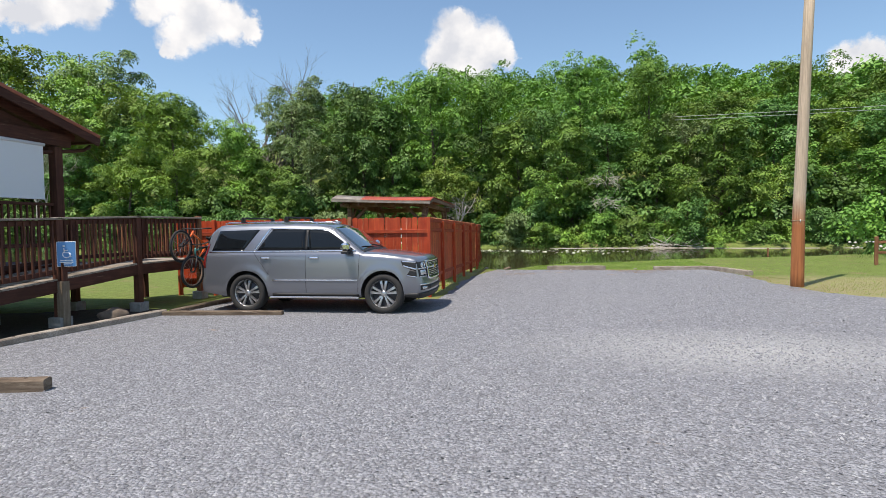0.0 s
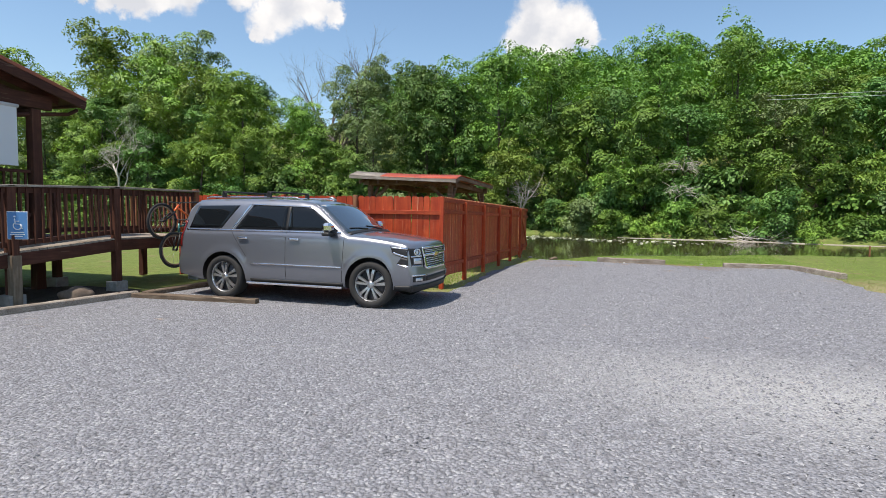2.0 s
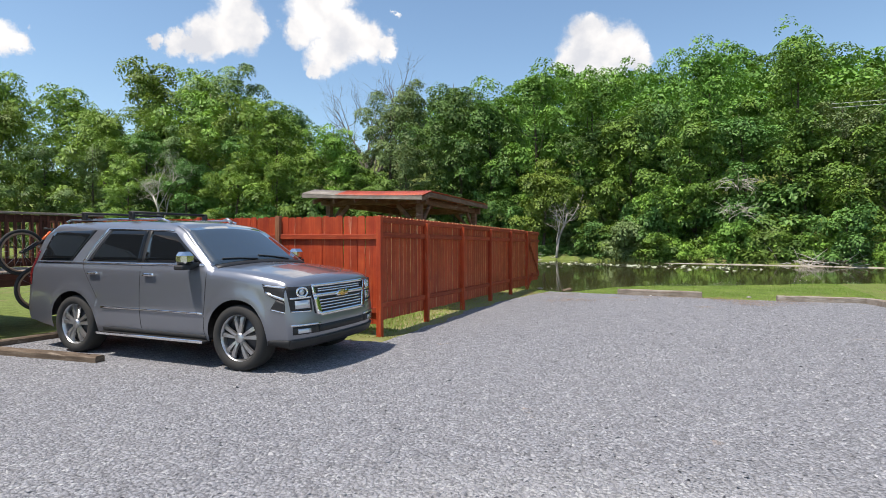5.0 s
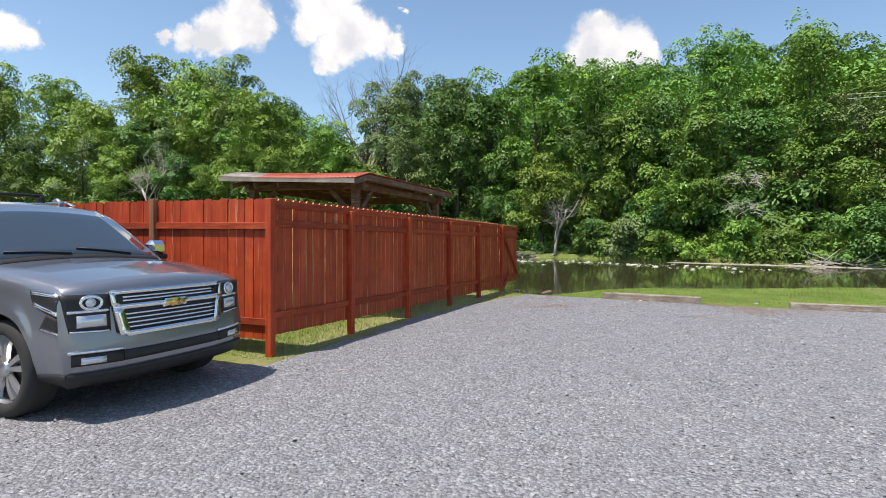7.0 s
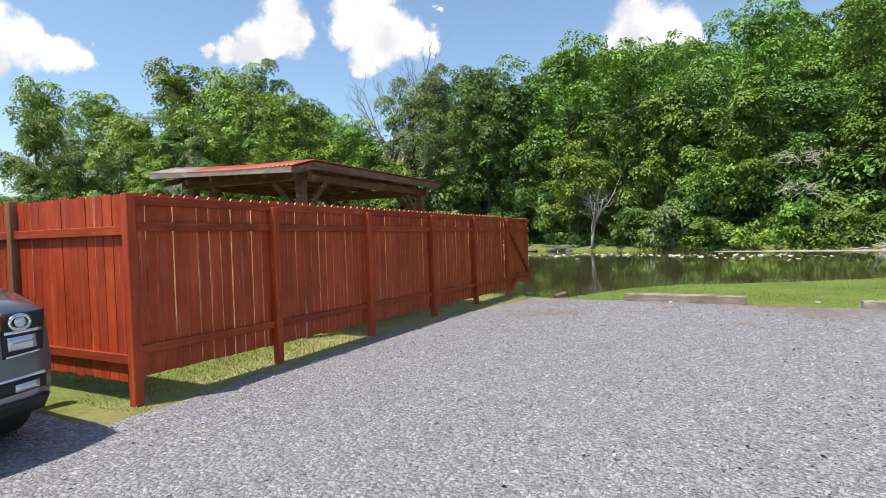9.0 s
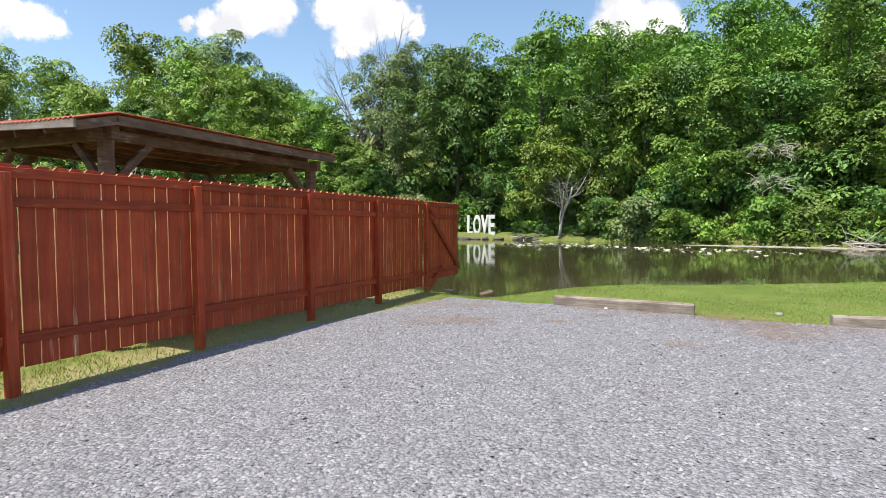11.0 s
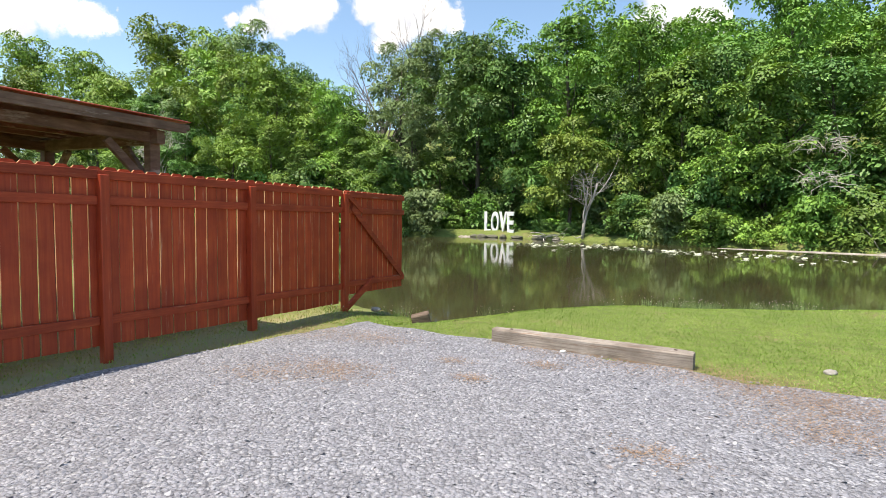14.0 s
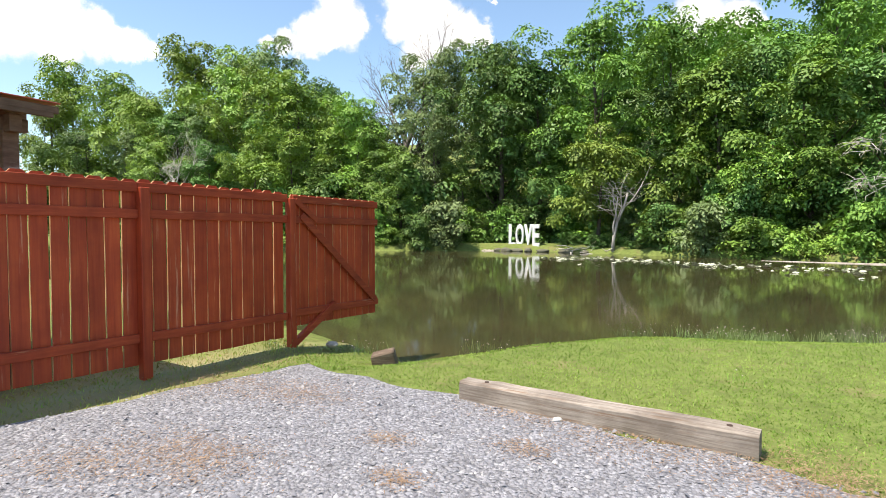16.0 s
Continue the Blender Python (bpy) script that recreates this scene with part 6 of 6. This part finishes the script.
# ---- the lawn's far corner: split-rail fence, flowers ----


def rail_fence():
    f = thing("rail_fence", (15.42, 10.85, 0), "low unpainted wooden rail fence beside the flower bed", "fence")
    for i in range(3):
        x = 2.3 * i
        part("post", beam((x, -0.25 * i, -0.1), (x, -0.25 * i, 1.12), 0.11, 0.11, 0.012, up=(1, 0, 0)), PINE_V, f)
        if i < 2:
            for z in (0.9, 0.5):
                part("rail", beam((x, -0.25 * i, z), (x + 2.3, -0.25 * (i + 1), z + 0.02), 0.05, 0.10, 0.008), PINE_V, f)


rail_fence()


def flower_clump(name, at, seed, n, height, spread, petal, label, group, stalk=LEAF_WEED):
    """Upright stalks with leaves and small flower heads."""
    rng = np.random.default_rng(seed)
    t = thing(name, at, label, "plant", group)
    k = n * 5
    base = np.stack((rng.normal(0, spread, k), rng.normal(0, spread * 0.6, k), np.zeros(k)), axis=1)
    h = height * (0.45 + 0.6 * rng.random((k, 1)))
    d = np.stack((rng.normal(0, 0.3, k), rng.normal(0, 0.3, k), np.ones(k)), axis=1)
    side = np.stack((rng.normal(size=k), rng.normal(size=k), np.zeros(k)), axis=1)
    side /= np.linalg.norm(side, axis=1)[:, None]
    w = 0.002 + height * 0.010
    q = np.stack((base, base + d * h * 0.5 + side * w, base + d * h, base + d * h * 0.5 - side * w), axis=1)
    tagged(part("foliage", quads_mesh("foliage", q), stalk, t), kind="stuff")
    bm = bmesh.new()
    for i in range(n):
        c = base[i * 5] + d[i * 5] * h[i * 5] * 1.02
        r = petal * (0.7 + 0.6 * rng.random())
        bmesh.ops.create_icosphere(bm, subdivisions=1, radius=r, matrix=Matrix.Translation(c) @ Matrix.Diagonal((1, 1, 0.7, 1)))
    tagged(part("blossom", bm, plain("petals", (0.70, 0.62, 0.58), 0.7), t), kind="stuff")
    return t


for i, (x, y) in enumerate(((17.3, 15.5), (18.4, 14.9), (17.9, 14.0))):
    flower_clump("flower_clump", at_ground(x, y, 0.02), 40 + i, 13, 0.75, 0.5, 0.06, "clump of pale pink flowers at the bank's edge", "flowers along the bank", LEAF_DARK)
for i, (x, y) in enumerate(((1.93, 10.75), (3.25, 13.0), (3.9, 13.35), (4.2, 13.5), (4.6, 13.6), (4.95, 13.65), (5.55, 13.85), (5.85, 13.95), (6.2, 14.1), (0.55, 10.0), (8.4, 15.4), (10.2, 16.4))):
    flower_clump("weed_clump", at_ground(x, y, 0.02), 60 + i, 16, 0.20, 0.17, 0.006, "wispy weeds with tiny pale heads on the bank", "weeds along the near bank", LEAF_DUSTY)
flower_clump("weed_clump", at_ground(4.75, 10.6, 0.02), 80, 3, 0.10, 0.07, 0.006, "small green weed tuft in the lawn", "weeds along the near bank")
flower_clump("weed_clump", at_ground(0.1, 9.05, 0.0), 81, 5, 0.18, 0.12, 0.006, "leafy weed tuft by the fence", "weeds along the near bank")
flower_clump("weed_clump", at_ground(-0.1, 3.2, 0.0), 82, 5, 0.22, 0.14, 0.006, "leafy weed tuft by the fence", "weeds along the near bank")
o = tree("shrub", 51, 3.6, 3.2, 0.12, 30, 0.95, 55, 0.22, LEAF_MID, "low spreading green tree beside the flower bed", at_ground(21.0, 20.0), 0.10, 0.35)
o = tree("shrub", 52, 4.2, 3.0, 0.12, 30, 0.95, 55, 0.22, LEAF_MID, "low spreading green tree on the near bank", at_ground(26.0, 21.5), 0.10, 0.35)

# marker stake in the shallows
stake = thing("marker_stake", (16.1, 23.9, -0.6), "thin orange-brown stake standing at the water's edge", "stake")
part("shaft", beam((0, 0, 0), (0, 0, 0.75), 0.07, 0.07, 0.004, up=(1, 0, 0)), PINE_V, stake)

# overhead cables on the far hillside
cable = thing("overhead_cable", (0, 0, 0), "pair of thin pale overhead cables before the hillside", "cable")
for dz in (0.0, -0.32):
    bm = bmesh.new()
    tube(bm, [(x, 44.5, 11.9 + dz + 0.012 * (x - 15) + 0.0006 * (x - 30) ** 2) for x in np.linspace(15, 80, 14)], 0.020, 5)
    part("wire", bm, plain("wire_grey", (0.5, 0.52, 0.5), 0.5), cable)

# ---- bare earth below the ramp, with shade in its colour ----


def shade_earth_bed():
    m, nt, b = shader("shade_dark_earth")
    v = coords(nt, local=False)
    # earth tones taken very dark to hold the shade of ramp and porch
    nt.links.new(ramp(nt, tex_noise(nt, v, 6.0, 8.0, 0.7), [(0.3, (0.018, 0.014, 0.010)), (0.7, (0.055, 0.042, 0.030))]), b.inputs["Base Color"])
    b.inputs["Roughness"].default_value = 0.95
    bumped(nt, b, tex_noise(nt, v, 30.0, 6.0), 0.7, 0.02)
    bm = bmesh.new()
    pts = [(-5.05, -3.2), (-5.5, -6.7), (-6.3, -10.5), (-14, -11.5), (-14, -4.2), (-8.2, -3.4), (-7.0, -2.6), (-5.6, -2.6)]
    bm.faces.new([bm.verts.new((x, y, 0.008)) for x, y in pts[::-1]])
    o = part("shade_earth_bed", bm, m)
    tagged(o, "bare earth under the ramp and porch, shade painted into its dark colour", "earth", kind="structure")


shade_earth_bed()

# ---- loose stones and grass ----


def inside_lot(x, y):
    c = False
    n = len(LOT)
    for i in range(n):
        (x0, y0), (x1, y1) = LOT[i], LOT[(i + 1) % n]
        if (y0 > y) != (y1 > y) and x < (x1 - x0) * (y - y0) / (y1 - y0) + x0:
            c = not c
    return c


def stone_material():
    m, nt, b = shader("loose_stone")
    geo = nt.nodes.new("ShaderNodeNewGeometry")
    col = ramp(nt, geo.outputs["Random Per Island"], [(0.0, (0.13, 0.132, 0.148)), (0.3, (0.22, 0.223, 0.247)), (0.85, (0.31, 0.314, 0.342)), (1.0, (0.44, 0.44, 0.45))])
    nt.links.new(mixed(nt, math_node(nt, "MULTIPLY", tex_noise(nt, coords(nt, local=False), 60.0), 0.3), col, (0.18, 0.175, 0.17)), b.inputs["Base Color"])
    b.inputs["Roughness"].default_value, b.inputs["Specular IOR Level"].default_value = 0.8, 0.3
    return m


def loose_stones(count=90000):
    """Angular loose stones over the part of the lot that is walked, thinning outwards."""
    rng = np.random.default_rng(11)
    oct_v = np.array([(1, 0, 0), (-1, 0, 0), (0, 1, 0), (0, -1, 0), (0, 0, 1)], dtype=float)
    oct_f = np.array([(0, 2, 4), (2, 1, 4), (1, 3, 4), (3, 0, 4)])
    ys = rng.uniform(-13.0, 8.6, count)
    line = np.interp(ys, [-13, -8, -4, 0, 4, 9], [3.0, 4.2, 4.4, 4.6, 4.2, 3.6])
    xs = line + rng.normal(0, 2.7, count)
    keep = np.array([inside_lot(x, y) for x, y in zip(xs, ys)])
    xs, ys = xs[keep], ys[keep]
    n = len(xs)
    size = 0.008 + 0.012 * rng.random(n) ** 1.8
    v = oct_v[None] * (1 + rng.normal(0, 0.28, (n, 5, 3))) * size[:, None, None] * np.stack((np.ones(n), 0.6 + 0.5 * rng.random(n), 0.5 + 0.4 * rng.random(n)), axis=1)[:, None, :]
    a = rng.uniform(0, 6.28, n)
    ca, sa = np.cos(a)[:, None], np.sin(a)[:, None]
    tilt = rng.normal(0, 0.35, (n, 1))
    x, y, z = v[..., 0], v[..., 1], v[..., 2]
    z = z + x * tilt
    v = np.stack((x * ca - y * sa + xs[:, None], x * sa + y * ca + ys[:, None], z + 0.014 + size[:, None] * 0.12), axis=2)
    verts = v.reshape(-1, 3)
    faces = (oct_f[None] + (np.arange(n) * 5)[:, None, None]).reshape(-1, 3)
    me = bpy.data.meshes.new("loose_stones")
    me.vertices.add(len(verts))
    me.vertices.foreach_set("co", verts.reshape(-1).astype(np.float32))
    me.loops.add(len(faces) * 3)
    me.loops.foreach_set("vertex_index", faces.reshape(-1).astype(np.int32))
    me.polygons.add(len(faces))
    me.polygons.foreach_set("loop_start", np.arange(0, len(faces) * 3, 3, dtype=np.int32))
    me.update(calc_edges=True)
    o = part("loose_stones", me, stone_material())
    tagged(o, "loose angular grey gravel stones over the parking lot", "gravel", kind="stuff")


def grass_blades(name, boxes, seed, label, mat=GRASS):
    rng = np.random.default_rng(seed)
    out = []
    for x0, x1, y0, y1, count, hgt in boxes:
        xs, ys = rng.uniform(x0, x1, count), rng.uniform(y0, y1, count)
        ok = np.array([(not inside_lot(x, y)) and y < along(NEAR_SHORE, x) - 0.03 for x, y in zip(xs, ys)])
        xs, ys = xs[ok], ys[ok]
        zs = np.array([ground_z(x, y) for x, y in zip(xs, ys)])
        n = len(xs)
        base = np.stack((xs, ys, zs - 0.005), axis=1)
        a = rng.uniform(0, 6.28, n)
        side = np.stack((np.cos(a), np.sin(a), np.zeros(n)), axis=1)
        d = np.stack((rng.normal(0, 0.5, n), rng.normal(0, 0.5, n), np.ones(n)), axis=1)
        h = hgt * (0.5 + 0.8 * rng.random((n, 1)))
        w = 0.004 + 0.004 * rng.random((n, 1))
        out.append(np.stack((base - side * w, base + side * w, base + d * h * 0.6 + side * w * 0.8, base + d * h), axis=1))
    o = part(name, quads_mesh(name, np.concatenate(out)), mat)
    tagged(o, label, "grass", kind="stuff")


def needle_litter():
    """Thin brown needles lying in patches on the gravel and at its edges."""
    rng = np.random.default_rng(9)
    spots = [(1.55, 6.25, 0.22, 120), (1.9, 6.65, 0.30, 260), (2.2, 6.75, 0.26, 190), (1.66, 8.05, 0.30, 260), (2.92, 7.6, 0.12, 70), (3.76, 7.95, 0.12, 90), (3.35, 7.15, 0.10, 70), (5.45, 8.45, 0.35, 620),
             (6.05, 7.95, 0.38, 620), (6.12, 7.30, 0.28, 320), (5.06, 6.29, 0.14, 90), (3.5, 8.72, 0.30, 300), (4.4, 8.5, 0.3, 260), (7.0, 8.2, 0.5, 500), (9.3, 5.2, 0.5, 500), (9.6, 2.0, 0.5, 500), (0.7, 7.9, 0.35, 300)]
    out = []
    for x, y, r, n in spots:
        n *= 4
        p = np.stack((rng.normal(x, r, n), rng.normal(y, r * 0.7, n), 0.020 + 0.012 * rng.random(n)), axis=1)
        a = rng.uniform(0, 6.28, n)
        d = np.stack((np.cos(a), np.sin(a), rng.normal(0, 0.15, n)), axis=1) * (0.008 + 0.017 * rng.random((n, 1)))
        w = np.stack((-np.sin(a), np.cos(a), np.zeros(n)), axis=1) * 0.0026
        out.append(np.stack((p - d, p + w, p + d, p - w), axis=1))
    o = part("needle_litter", quads_mesh("needle_litter", np.concatenate(out)), wood("dry_needles", (0.20, 0.12, 0.07), (0.36, 0.235, 0.14), (0.48, 0.34, 0.22), (0.5, 0.3, 0.15), (9, 9, 9), 0.9, 0.0))
    tagged(o, "brown dry needles scattered in patches on the gravel", "litter", kind="stuff")


loose_stones()
needle_litter()
grass_blades("dry_grass", [(-0.9, 0.6, -0.2, 9.9, 7000, 0.030), (9.2, 13.5, 0.8, 5.5, 5000, 0.03)], 15, "short dry yellowing grass along the fence", DRY_GRASS)
grass_blades("grass", [(-0.7, 0.6, -0.2, 9.9, 2500, 0.035), (0.4, 9.5, 8.4, 16.5, 110000, 0.021), (8.5, 17, 0.5, 18, 14000, 0.035), (-4.5, 0, 0.3, 3.0, 4000, 0.06)], 5, "short bright green grass along the lot and bank")
